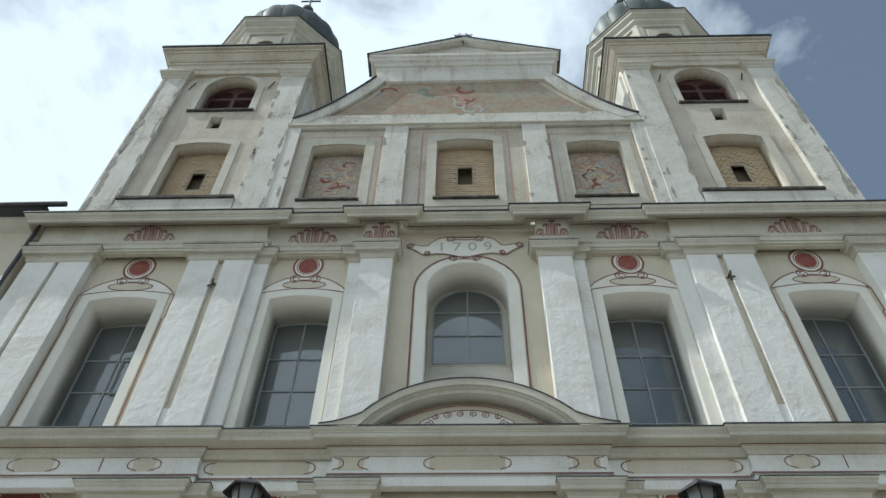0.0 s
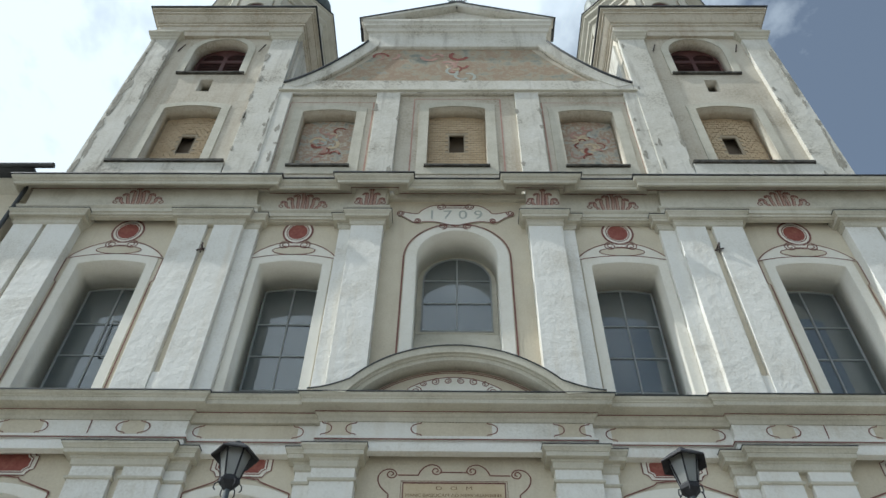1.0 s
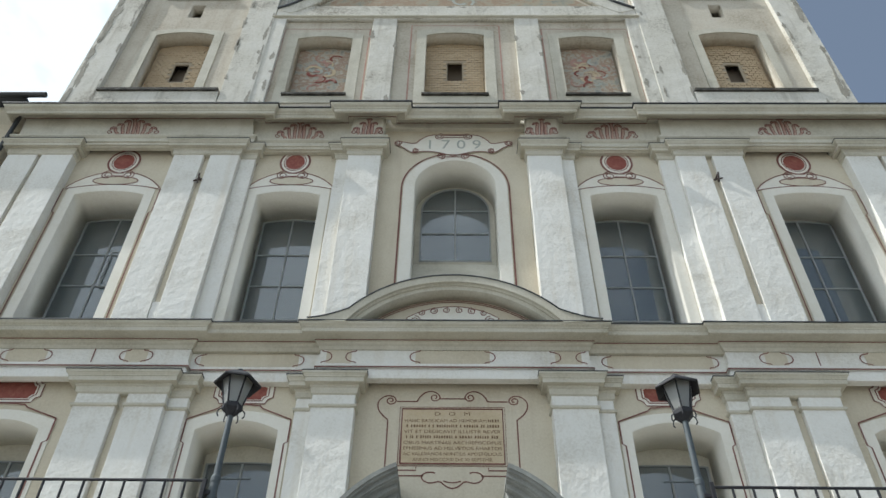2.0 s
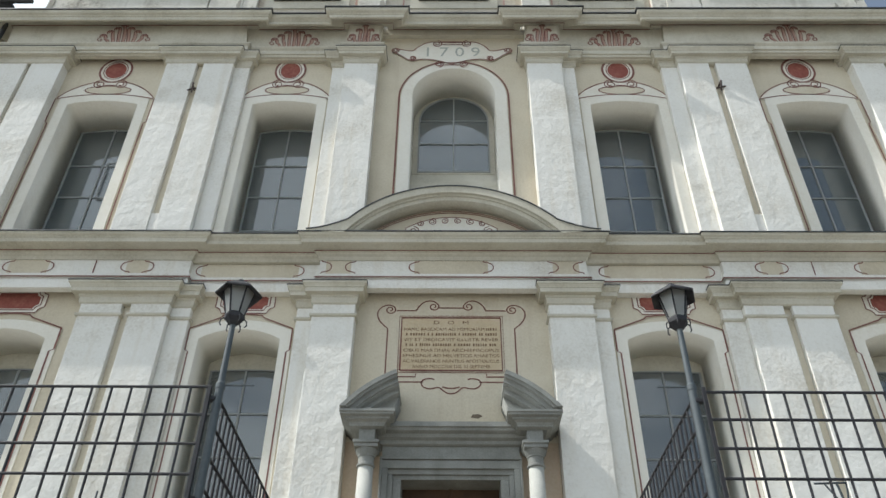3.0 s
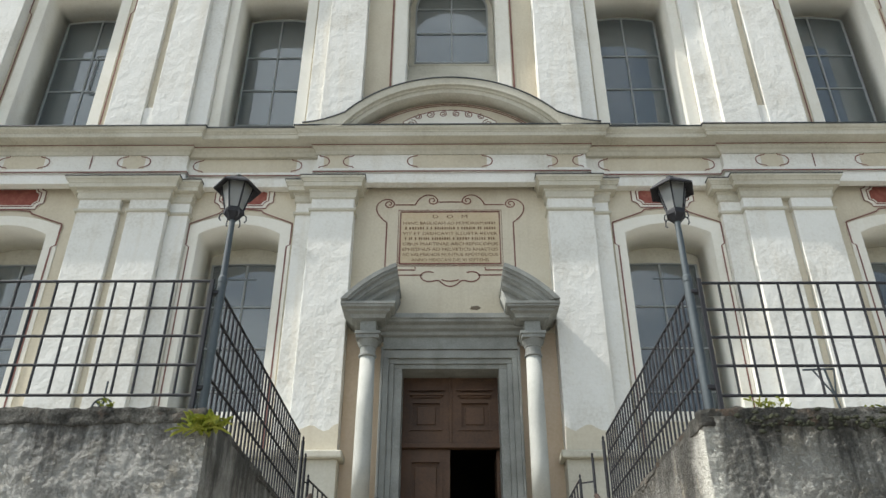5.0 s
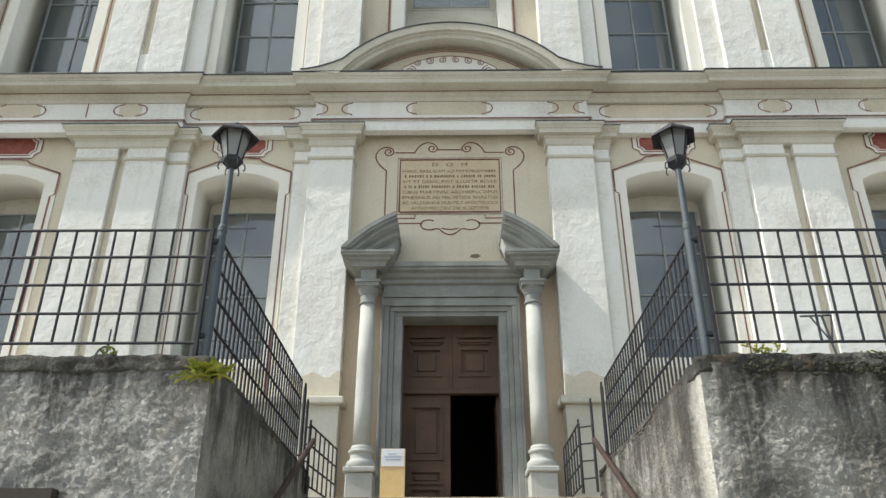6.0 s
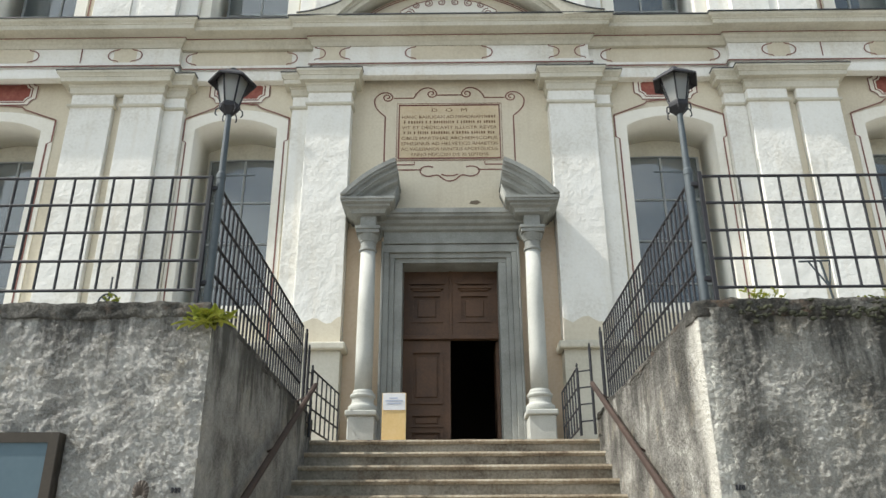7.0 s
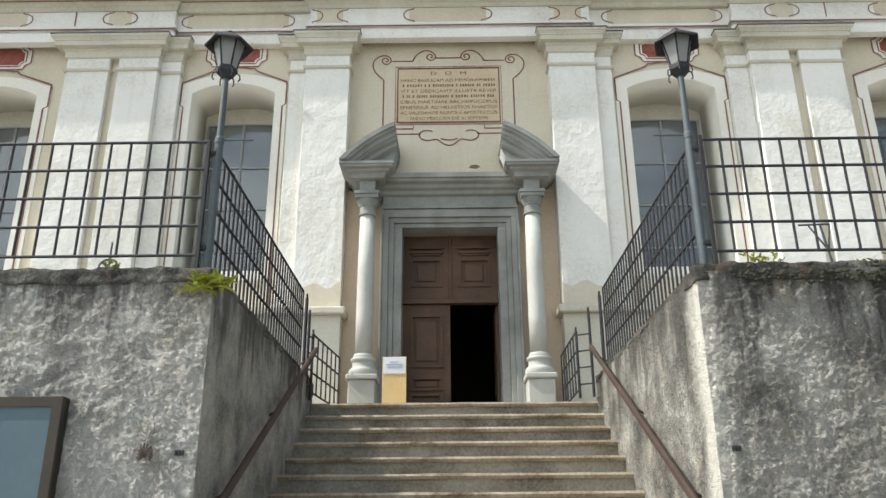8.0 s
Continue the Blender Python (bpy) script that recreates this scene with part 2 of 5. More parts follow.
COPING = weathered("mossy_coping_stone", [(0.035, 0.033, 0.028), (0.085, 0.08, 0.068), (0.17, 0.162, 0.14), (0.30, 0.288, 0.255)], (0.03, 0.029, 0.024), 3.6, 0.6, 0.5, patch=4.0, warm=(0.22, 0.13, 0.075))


def glass(name, colour, rough, milky, ior=1.6):
    m = bpy.data.materials.new(name)
    m.use_nodes = True
    n, l = m.node_tree.nodes, m.node_tree.links
    s = n["Principled BSDF"]
    s.inputs["Transmission Weight"].default_value = 1.0 - milky
    s.inputs["Base Color"].default_value = (*colour, 1)
    s.inputs["Roughness"].default_value, s.inputs["IOR"].default_value = rough, ior
    where = n.new("ShaderNodeTexCoord").outputs["Object"]
    t = n.new("ShaderNodeTexNoise")
    t.inputs["Scale"].default_value = 1.7
    l.new(where, t.inputs["Vector"])
    b = n.new("ShaderNodeBump")
    b.inputs["Strength"].default_value, b.inputs["Distance"].default_value = 0.12, 0.02
    l.new(t.outputs["Fac"], b.inputs["Height"])
    l.new(b.outputs["Normal"], s.inputs["Normal"])
    return m


PANE = glass("dusty_window_glass", (0.26, 0.30, 0.31), 0.035, 0.35, 1.95)
LAMPGLASS = glass("frosted_lantern_glass", (0.50, 0.50, 0.47), 0.3, 0.35)


# ---- builders ----
def thing(name, place, label, category, group="", kind=""):
    ob = new(name)
    ob.empty_display_size = 0.2
    ob.matrix_basis = Matrix.Translation(place)
    return tagged(ob, label, category, group, kind)


def hang(ob, parent):
    """Make ob a part of parent, keeping its place in the world."""
    ob.parent = parent
    if parent.type == "EMPTY":
        ob.matrix_parent_inverse = parent.matrix_basis.inverted()
    return ob


def part(name, bm, mat, parent=None, label="", smooth=False):
    bmesh.ops.recalc_face_normals(bm, faces=bm.faces[:])
    me = bpy.data.meshes.new(name)
    bm.to_mesh(me)
    bm.free()
    me.materials.append(mat)
    if smooth:
        for f in me.polygons:
            f.use_smooth = True
    ob = new(name, me)
    if label:
        ob["label"] = label
    return hang(ob, parent) if parent else ob


def box(bm, x0, x1, y0, y1, z0, z1, bevel=0.0):
    v = bmesh.ops.create_cube(bm, size=1.0, matrix=Matrix.Translation(((x0 + x1) / 2, (y0 + y1) / 2, (z0 + z1) / 2)) @ Matrix.Diagonal((abs(x1 - x0), abs(y1 - y0), abs(z1 - z0), 1)))["verts"]
    if bevel:
        edges = {e for q in v for e in q.link_edges}
        bmesh.ops.bevel(bm, geom=list(edges), offset=bevel, segments=2, affect="EDGES", profile=0.5)
    return bm


def boxes(*rows, bevel=0.0):
    bm = bmesh.new()
    for r in rows:
        box(bm, *r, bevel=bevel)
    return bm


def plate(outline, holes, y0, y1):
    """An upright slab between y0 and y1 from an outline in x, z, with holes right through it."""
    cu = bpy.data.curves.new("outline", "CURVE")
    cu.dimensions, cu.fill_mode, cu.extrude = "2D", "BOTH", abs(y1 - y0) / 2
    for ring in (outline, *holes):
        sp = cu.splines.new("POLY")
        sp.points.add(len(ring) - 1)
        sp.use_cyclic_u = True
        for p, (x, z) in zip(sp.points, ring):
            p.co = (x, z, 0, 1)
    ob = bpy.data.objects.new("outline", cu)
    me = ob.to_mesh()
    me.transform(Matrix.Translation((0, (y0 + y1) / 2, 0)) @ Matrix.Rotation(math.pi / 2, 4, "X"))
    bm = bmesh.new()
    bm.from_mesh(me)
    ob.to_mesh_clear()
    bpy.data.objects.remove(ob)
    bmesh.ops.remove_doubles(bm, verts=bm.verts[:], dist=0.0005)
    return bm


def rect(x0, x1, z0, z1):
    return [(x0, z0), (x1, z0), (x1, z1), (x0, z1)]


def arched(x0, x1, z0, z1, rise, n=14):
    """A rectangle whose head rises in a segment of a circle; z1 is the springing."""
    half, mid = (x1 - x0) / 2, (x0 + x1) / 2
    r = (half * half + rise * rise) / (2 * rise)
    a = math.asin(min(1.0, half / r))
    if rise > half:
        a = math.pi - a
    return [(x0, z0), (x1, z0)] + [(mid + r * math.sin(a * (1 - 2 * i / n)), z1 + rise - r + r * math.cos(a * (1 - 2 * i / n))) for i in range(n + 1)]


def cornice(plan, profile, back=True):
    """A moulding of (projection, z) run along a plan of right angles; outside lies to the right of the way."""
    bm = bmesh.new()
    if back:
        profile = [*profile, (-0.12, profile[-1][1]), (-0.12, profile[0][1])]
    k = len(plan)
    sides = []
    for i in range(k - 1):
        d = (Vector(plan[i + 1]) - Vector(plan[i])).normalized()
        sides.append(Vector((d.y, -d.x)))
    rings = []
    for i, p in enumerate(plan):
        near = sides[max(i - 1, 0):i + 1] if i < k - 1 else sides[-1:]
        if i == 0:
            near = sides[:1]
        off = near[0] if len(near) == 1 or (near[0] - near[1]).length < 1e-4 else (near[0] + near[1]) / (1 + near[0].dot(near[1]))
        rings.append([bm.verts.new((p[0] + off.x * q, p[1] + off.y * q, z)) for q, z in profile])
    for a, b in zip(rings, rings[1:]):
        for j in range(len(profile) - 1):
            bm.faces.new((a[j], b[j], b[j + 1], a[j + 1]))
        bm.faces.new((a[-1], b[-1], b[0], a[0]))
    bm.faces.new(rings[0])
    bm.faces.new(rings[-1][::-1])
    return bm


def lathe(bm, x, y, profile, n=24, turn=0.0):
    rings = [[bm.verts.new((x + r * math.cos(turn + 2 * math.pi * i / n), y + r * math.sin(turn + 2 * math.pi * i / n), z)) for i in range(n)] for r, z in profile]
    for a, b in zip(rings, rings[1:]):
        for i in range(n):
            bm.faces.new((a[i], a[(i + 1) % n], b[(i + 1) % n], b[i]))
    bm.faces.new(rings[0][::-1])
    bm.faces.new(rings[-1])
    return bm


def rod(bm, a, b, r, n=8):
    a, b = Vector(a), Vector(b)
    d = b - a
    bmesh.ops.create_cone(bm, cap_ends=True, segments=n, radius1=r, radius2=r, depth=d.length, matrix=Matrix.Translation((a + b) / 2) @ d.to_track_quat("Z", "Y").to_matrix().to_4x4())
    return bm


def ribbon(bm, pts, width, y, closed=False):
    """A painted line of that width along points in x, z, lying just proud of the face at y."""
    pts = [Vector(p) for p in pts]
    k = len(pts)
    left, right = [], []
    for i, p in enumerate(pts):
        a = pts[(i - 1) % k] if closed or i else p
        b = pts[(i + 1) % k] if closed or i < k - 1 else p
        d = (b - a).normalized()
        m = Vector((-d.y, d.x)) * width / 2
        left.append(bm.verts.new((p.x + m.x, y, p.y + m.y)))
        right.append(bm.verts.new((p.x - m.x, y, p.y - m.y)))
    for i in range(k if closed else k - 1):
        j = (i + 1) % k
        bm.faces.new((left[i], left[j], right[j], right[i]))
    return bm


def spiral(cx, cz, r, turns, start, way=1, n=22, end=0.22):
    """From the outside in: points on a scroll."""
    return [(cx + r * (1 - (1 - end) * i / n) * math.cos(start + way * turns * 2 * math.pi * i / n), cz + r * (1 - (1 - end) * i / n) * math.sin(start + way * turns * 2 * math.pi * i / n)) for i in range(n + 1)]


def mirror(pts):
    return [(-x, z) for x, z in pts]


def bezier(a, b, c, d, n=12):
    out = []
    for i in range(n + 1):
        t = i / n
        out.append(tuple((1 - t) ** 3 * a[k] + 3 * (1 - t) ** 2 * t * b[k] + 3 * (1 - t) * t * t * c[k] + t ** 3 * d[k] for k in (0, 1)))
    return out


# ---- the church front ----
church = thing("church", (0, 0, 3.2), "baroque church front of white pilasters and cream plaster with two towers", "church")
BAYS = [(-8.0, 0.8), (-3.85, 0.77), (3.85, 0.77), (8.0, 0.8)]
AX = 0.05  # middle of the arched window
Y1, Y2 = -0.13, -0.26  # faces of the half pilasters and of the pilasters

# main wall of both storeys, with the window openings through it
holes = []
for x, h in BAYS:
    holes.append(arched(x - h, x + h, 11.2, 15.03, 0.12))
    holes.append(arched(x - h, x + h, 5.6, 8.9, 0.2))
holes.append(arched(AX - 0.95, AX + 0.95, 12.1, 15.33, 0.95, 24))
holes.append(rect(-0.86, 0.86, 3.2, 6.35))
part("wall", plate(rect(-10.7, 10.7, 2.8, 17.65), holes, 0.0, 0.95), CREAM, church)
# added shell behind the openings, blackened to read as unlit rooms
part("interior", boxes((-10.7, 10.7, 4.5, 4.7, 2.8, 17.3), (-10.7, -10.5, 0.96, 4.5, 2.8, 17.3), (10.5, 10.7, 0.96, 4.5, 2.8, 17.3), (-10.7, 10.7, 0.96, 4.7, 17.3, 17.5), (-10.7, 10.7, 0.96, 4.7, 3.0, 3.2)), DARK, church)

# white painted window surrounds
for x, h in BAYS:
    part("window_surround", plate(arched(x - h - 0.2, x + h + 0.2, 11.0, 15.2, 0.15), [arched(x - h, x + h, 11.2, 15.03, 0.12)], -0.02, 0.004), REVEAL, church)
    part("window_surround", plate(arched(x - h - 0.2, x + h + 0.2, 5.45, 9.06, 0.22), [arched(x - h, x + h, 5.6, 8.9, 0.2)], -0.02, 0.004), REVEAL, church)
part("window_surround", plate([(AX - 1.2, 11.2), (AX - 0.95, 11.2)] + list(reversed(arched(AX - 0.95, AX + 0.95, 11.2, 15.33, 0.95, 24)[2:])) + [(AX + 0.95, 11.2), (AX + 1.2, 11.2)] + arched(AX - 1.2, AX + 1.2, 11.2, 15.3, 1.18, 24)[2:], [], -0.02, 0.004), REVEAL, church)


def window(x, h, z0, z1, rise, cols, bars, y, name="window"):
    """A leaded window: frame, bars and single panes."""
    ring = arched(x - h, x + h, z0, z1, rise, 20)
    inner = arched(x - h + 0.035, x + h - 0.035, z0 + 0.035, z1 - 0.005, max(rise - 0.025, 0.02), 20)
    frame_part = part(name, plate(ring, [inner], y - 0.04, y + 0.04), LEAD, church, "dusty leaded window in a deep reveal")
    xs = np.linspace(x - h + 0.03, x + h - 0.03, cols + 1)
    zs = [z0 + 0.03, *bars, z1 + rise]
    for q in xs[1:-1]:
        part("glazing_bar", boxes((q - 0.018, q + 0.018, y - 0.03, y + 0.03, z0 + 0.03, z1 + rise - 0.03)), LEAD, frame_part)
    for q in bars:
        part("glazing_bar", boxes((x - h + 0.04, x + h - 0.04, y - 0.028, y + 0.028, q - 0.014, q + 0.014)), LEAD, frame_part)
    mid = x
    r = (h * h + rise * rise) / (2 * rise)

    def top(q):
        return z1 + rise - r + math.sqrt(max(r * r - (q - mid) ** 2, 0.0))
    for a, b in zip(xs, xs[1:]):
        for i, (c, d) in enumerate(zip(zs, zs[1:])):
            if i == len(zs) - 2:
                head = [(a + (b - a) * k / 6, min(d, top(a + (b - a) * k / 6))) for k in range(6, -1, -1)]
                shape = [(a, c), (b, c)] + head
            else:
                shape = rect(a, b, c, d)
            ob = part("pane", plate(shape, [], y - 0.004, y + 0.004), PANE, frame_part)
            ob.visible_shadow = False
    return frame_part


for x, h in BAYS:
    window(x, h - 0.025, 11.2, 15.0, 0.11, 2, (12.06, 13.0, 13.94), 0.88)
    part("window_rebate", plate(rect(x - h - 0.05, x + h + 0.05, 11.15, 15.3), [arched(x - h + 0.025, x + h - 0.025, 11.2, 15.0, 0.11)], 0.86, 0.945), TRIM, church)
    window(x, h - 0.06, 5.6, 8.72, 0.03, 2, (6.25, 7.05, 7.86), 0.88)
    part("window_rebate", plate(rect(x - h - 0.05, x + h + 0.05, 5.55, 9.3), [arched(x - h + 0.06, x + h - 0.06, 5.6, 8.72, 0.03)], 0.86, 0.945), TRIM, church)
window(AX, 0.82, 13.75, 15.42, 0.8, 2, (14.65, 15.42), 0.88)
part("window_rebate", plate(rect(AX - 1.0, AX + 1.0, 13.7, 16.45), [arched(AX - 0.82, AX + 0.82, 13.75, 15.42, 0.8, 24)], 0.86, 0.945), TRIM, church)
# pale limewashed linings of the reveals
for x, h in BAYS:
    part("reveal", plate(arched(x - h, x + h, 11.2, 15.03, 0.12), [arched(x - h + 0.012, x + h - 0.012, 11.21, 15.02, 0.12)], -0.018, 0.86), REVEAL, church)
    part("reveal", plate(arched(x - h, x + h, 5.6, 8.9, 0.2), [arched(x - h + 0.012, x + h - 0.012, 5.61, 8.89, 0.2)], -0.018, 0.86), REVEAL, church)
part("reveal", plate(arched(AX - 0.95, AX + 0.95, 12.1, 15.33, 0.95, 24), [arched(AX - 0.938, AX + 0.938, 12.11, 15.33, 0.937, 24)], -0.018, 0.86), REVEAL, church)
# sloping sill of the arched window
bm = bmesh.new()
v = [bm.verts.new(p) for p in ((AX - 0.95, -0.0, 12.1), (AX + 0.95, -0.0, 12.1), (AX + 0.95, 0.9, 13.75), (AX - 0.95, 0.9, 13.75), (AX - 0.95, 0.9, 12.1), (AX + 0.95, 0.9, 12.1))]
for f in ((0, 1, 2, 3), (3, 2, 5, 4), (0, 3, 4), (1, 5, 2)):
    bm.faces.new([v[i] for i in f])
part("window_sill", bm, TRIM, church, "sloping white plaster sill")


def pilaster(x0, x1, z0, z1, y, back=0.0, mat=WHITE):
    return part("pilaster", box(bmesh.new(), x0, x1, y, back + 0.02, z0, z1, bevel=0.012), mat, church)


def capital(x0, x1, y, z, s=1.0, gap=None):
    """Neck ring, ovolo and abacus round the head of a pilaster; z is the top."""
    prof = [(0.0, z), (0.20 * s, z), (0.20 * s, z - 0.05), (0.185 * s, z - 0.06), (0.16 * s, z - 0.10), (0.16 * s, z - 0.115), (0.145 * s, z - 0.12), (0.145 * s, z - 0.205), (0.055 * s, z - 0.21), (0.055 * s, z - 0.25), (0.035 * s, z - 0.27), (0.03 * s, z - 0.375), (0.0, z - 0.40)]
    plan = [(x0, 0.0), (x0, y), (x1, y), (x1, 0.0)]
    head = part("capital", cornice(plan, prof), TRIM, church)
    part("capital_flashing", cornice(plan, [(0.0, z + 0.014), (0.212 * s, z + 0.008), (0.212 * s, z - 0.006), (0.201 * s, z - 0.006), (0.201 * s, z + 0.002)], False), FLASHING, head)
    return head


def astragal(x0, x1, y, z):
    return part("astragal", cornice([(x0, 0.0), (x0, y), (x1, y), (x1, 0.0)], [(0, z), (0.03, z - 0.01), (0.04, z - 0.035), (0.03, z - 0.06), (0, z - 0.07)]), TRIM, church)


for s in (-1, 1):
    def span(a, b):
        return (a, b) if s > 0 else (-b, -a)
    for low, high, base, cap in ((10.85, 16.2, 0, 16.55), (3.2, 9.55, 1, 9.86)):
        # by the centre
        pilaster(*span(1.74, 2.53), low, high + 0.3, Y2)
        pilaster(*span(2.53, 2.83), low, high + 0.3, Y1)
        # paired pilasters between the windows, a groove between them
        pilaster(*span(5.2, 5.905), low, high + 0.3, Y2)
        pilaster(*span(6.06, 6.75), low, high + 0.3, Y2)
        pilaster(*span(5.905, 6.06), low, high + 0.3, Y2 + 0.10, mat=CREAM)
        pilaster(*span(4.83, 5.2), low, high + 0.3, Y1)
        # at the ends
        pilaster(*span(9.12, 9.86), low, high + 0.3, Y2)
        pilaster(*span(9.96, 10.66), low, high + 0.3, Y2)
        pilaster(*span(9.86, 9.96), low, high + 0.3, Y2 + 0.10, mat=CREAM)
        capital(*span(1.74, 2.53), Y2, cap)
        capital(*span(2.4, 2.83), Y1, cap - 0.004)
        capital(*span(5.2, 6.75), Y2, cap)
        capital(*span(4.83, 5.4), Y1, cap - 0.004)
        capital(*span(9.12, 10.66), Y2, cap)
        if base:
            for a, b, y in ((1.74, 2.53, Y2), (2.4, 2.83, Y1), (5.2, 5.905, Y2), (6.06, 6.75, Y2), (4.83, 5.3, Y1), (9.12, 9.86, Y2), (9.96, 10.66, Y2)):
                astragal(*span(a, b), y, 9.27)
    # block that closes the foot of the groove
    pilaster(*span(5.9, 6.06), 10.85, 11.62, Y2 + 0.02)


def breaks(outer, inner, centre):
    """Plan of an entablature: outer part, inner bay, centre, and back."""
    return [(-10.68, 0.0), (-10.68, outer), (-5.0, outer), (-5.0, inner), (-2.5, inner), (-2.5, centre), (2.5, centre), (2.5, inner), (5.0, inner), (5.0, outer), (10.68, outer), (10.68, 0.0)]


# string course between the storeys
part("frieze", cornice(breaks(Y2, Y1, Y2), [(0, 10.55), (0, 10.13), (0.05, 10.11), (0.05, 10.06), (0.0, 10.03), (0.0, 9.98), (0.03, 9.98), (0.03, 9.80), (-0.02, 9.79)]), WHITE, church)
part("cornice_flashing", cornice(breaks(Y2, Y2 + 0.07, Y2), [(0.0, 10.945), (0.42, 10.84), (0.42, 10.818), (0.39, 10.83), (0.0, 10.925)], False), FLASHING, church, "thin dark weathered edge along the cornice")
part("cornice", cornice(breaks(Y2, Y2 + 0.07, Y2), [(0, 10.92), (0.40, 10.82), (0.40, 10.79), (0.385, 10.765), (0.35, 10.735), (0.35, 10.715), (0.335, 10.71), (0.335, 10.63), (0.315, 10.62), (0.11, 10.61), (0.11, 10.585), (0.085, 10.575), (0.07, 10.54), (0.04, 10.505), (0.03, 10.47), (0.02, 10.44), (-0.1, 10.44)]), TRIM, church)
# main entablature
part("architrave", cornice([(-10.68, 0.0), (-10.68, Y2), (-5.0, Y2), (-5.0, Y1), (-2.55, Y1), (-2.55, Y2), (-1.72, Y2), (-1.72, 0.0)], [(0, 17.62), (0, 16.80), (0.13, 16.78), (0.13, 16.74), (0.10, 16.70), (0.08, 16.68), (0.08, 16.56), (0.05, 16.555), (0.05, 16.48), (0.0, 16.475), (-0.02, 16.45)]), TRIM, church)
part("architrave", cornice([(1.72, 0.0), (1.72, Y2), (2.55, Y2), (2.55, Y1), (5.0, Y1), (5.0, Y2), (10.68, Y2), (10.68, 0.0)], [(0, 17.62), (0, 16.80), (0.13, 16.78), (0.13, 16.74), (0.10, 16.70), (0.08, 16.68), (0.08, 16.56), (0.05, 16.555), (0.05, 16.48), (0.0, 16.475), (-0.02, 16.45)]), TRIM, church)
MAINPLAN = [(-10.68, 0.0), (-10.68, Y2), (-4.75, Y2), (-4.75, Y1), (-2.62, Y1), (-2.62, Y2 - 0.06), (-1.5, Y2 - 0.06), (-1.5, Y1), (1.5, Y1), (1.5, Y2 - 0.06), (2.62, Y2 - 0.06), (2.62, Y1), (4.75, Y1), (4.75, Y2), (10.68, Y2), (10.68, 0.0)]
part("cornice", cornice(MAINPLAN, [(-0.13, 17.74), (0.42, 17.62), (0.42, 17.58), (0.40, 17.54), (0.35, 17.50), (0.35, 17.47), (0.33, 17.46), (0.33, 17.36), (0.29, 17.35), (0.05, 17.60), (0.0, 17.60)]), TRIM, church)
part("bed_moulding", boxes((-1.73, 1.73, -0.11, 0.0, 17.40, 17.62)), TRIM, church)
part("flashing", cornice(MAINPLAN, [(0.0, 17.77), (0.45, 17.66), (0.45, 17.63), (0.42, 17.63), (0.0, 17.72)]), FLASHING, church, "dark sheet-metal strip along the cornice")

# curved pediment over the string course, its foot drawn out into small ears
ZC = 9.19


def bow(r, foot, n=32):
    """An arc about ZC down to the height foot, from left to right."""
    a = math.acos((foot - ZC) / r)
    return [(r * math.sin(-a + 2 * a * i / n), ZC + r * math.cos(-a + 2 * a * i / n)) for i in range(n + 1)]


def eared(lift=0.0):
    ear = bezier((2.76, 10.86 + lift), (2.5, 10.88 + lift), (2.3, 10.95 + lift), (1.98, 11.1 + lift), 8)
    return mirror(ear) + bow(2.75 + lift, 11.16 + lift) + ear[::-1]


pediment = part("pediment", plate(eared() + bow(2.60, 10.78)[::-1], [], -0.68, -0.2), TRIM, church, "low curved pediment with a painted scroll")
part("moulding", plate(bow(2.61, 10.78) + bow(2.555, 10.78)[::-1], [], -0.62, -0.2), TRIM, pediment)
part("moulding", plate(bow(2.56, 10.78) + bow(2.47, 10.78)[::-1], [], -0.585, -0.2), TRIM, pediment)
part("tympanum", plate(bow(2.50, 10.78), [], -0.28, -0.2), CREAM, pediment)
part("flashing", plate(eared(0.02) + eared()[::-1], [], -0.70, -0.2), FLASHING, pediment)

# ---- gable between the towers ----
slope = bezier((5.3, 23.22), (4.6, 23.62), (3.85, 24.5), (2.95, 26.05), 14)
outline = [(-5.35, 17.4), (5.35, 17.4), (5.35, 23.22)] + slope[1:] + [(2.95, 26.3)] + [(-2.95, 26.3)] + mirror(slope)[::-1]
part("gable_wall", plate(outline, [arched(-4.5, -2.95, 18.98, 21.75, 0.13), arched(2.95, 4.5, 18.98, 21.75, 0.13), arched(-0.83, 0.83, 18.98, 21.95, 0.13)], 0.0, 0.45), DULL, church)
for a in (-5.2, 2.5):
    part("niche_painting", boxes((a, a + 2.7, 0.4, 0.5, 18.6, 22.2)), FRESCO, church, "faded red and ochre fresco in a wall niche")
for x, h, z in ((-3.72, 0.78, 21.75), (3.72, 0.78, 21.75), (0, 0.83, 21.95)):
    part("niche_surround", plate(arched(x - h - 0.28, x + h + 0.28, 18.6, z + 0.22, 0.14), [arched(x - h, x + h, 18.9, z, 0.13)], -0.03, 0.004), TRIM, church)
    part("niche_sill", boxes((x - h - 0.06, x + h + 0.06, -0.1, 0.4, 18.90, 18.98), bevel=0.01), COPING, church, "dark weathered stone sill")
    lines = bmesh.new()
    ribbon(lines, rect(x - h - 0.45, x + h + 0.45, 18.2, z + 0.55), 0.05, -0.006, True)
    part("painted_line", lines, PINK, church)
for a, b in ((-5.35, -4.95), (-2.42, -1.72), (1.72, 2.42), (4.95, 5.35)):
    part("gable_pilaster", box(bmesh.new(), a, b, -0.12, 0.02, 17.5, 22.72, bevel=0.012), WORN, church)
part("gable_band", plate([(-5.3, 22.7), (5.3, 22.7), (5.3, 23.2), (4.4, 23.44), (-4.4, 23.44), (-5.3, 23.2)], [], -0.12, 0.02), WORN, church)
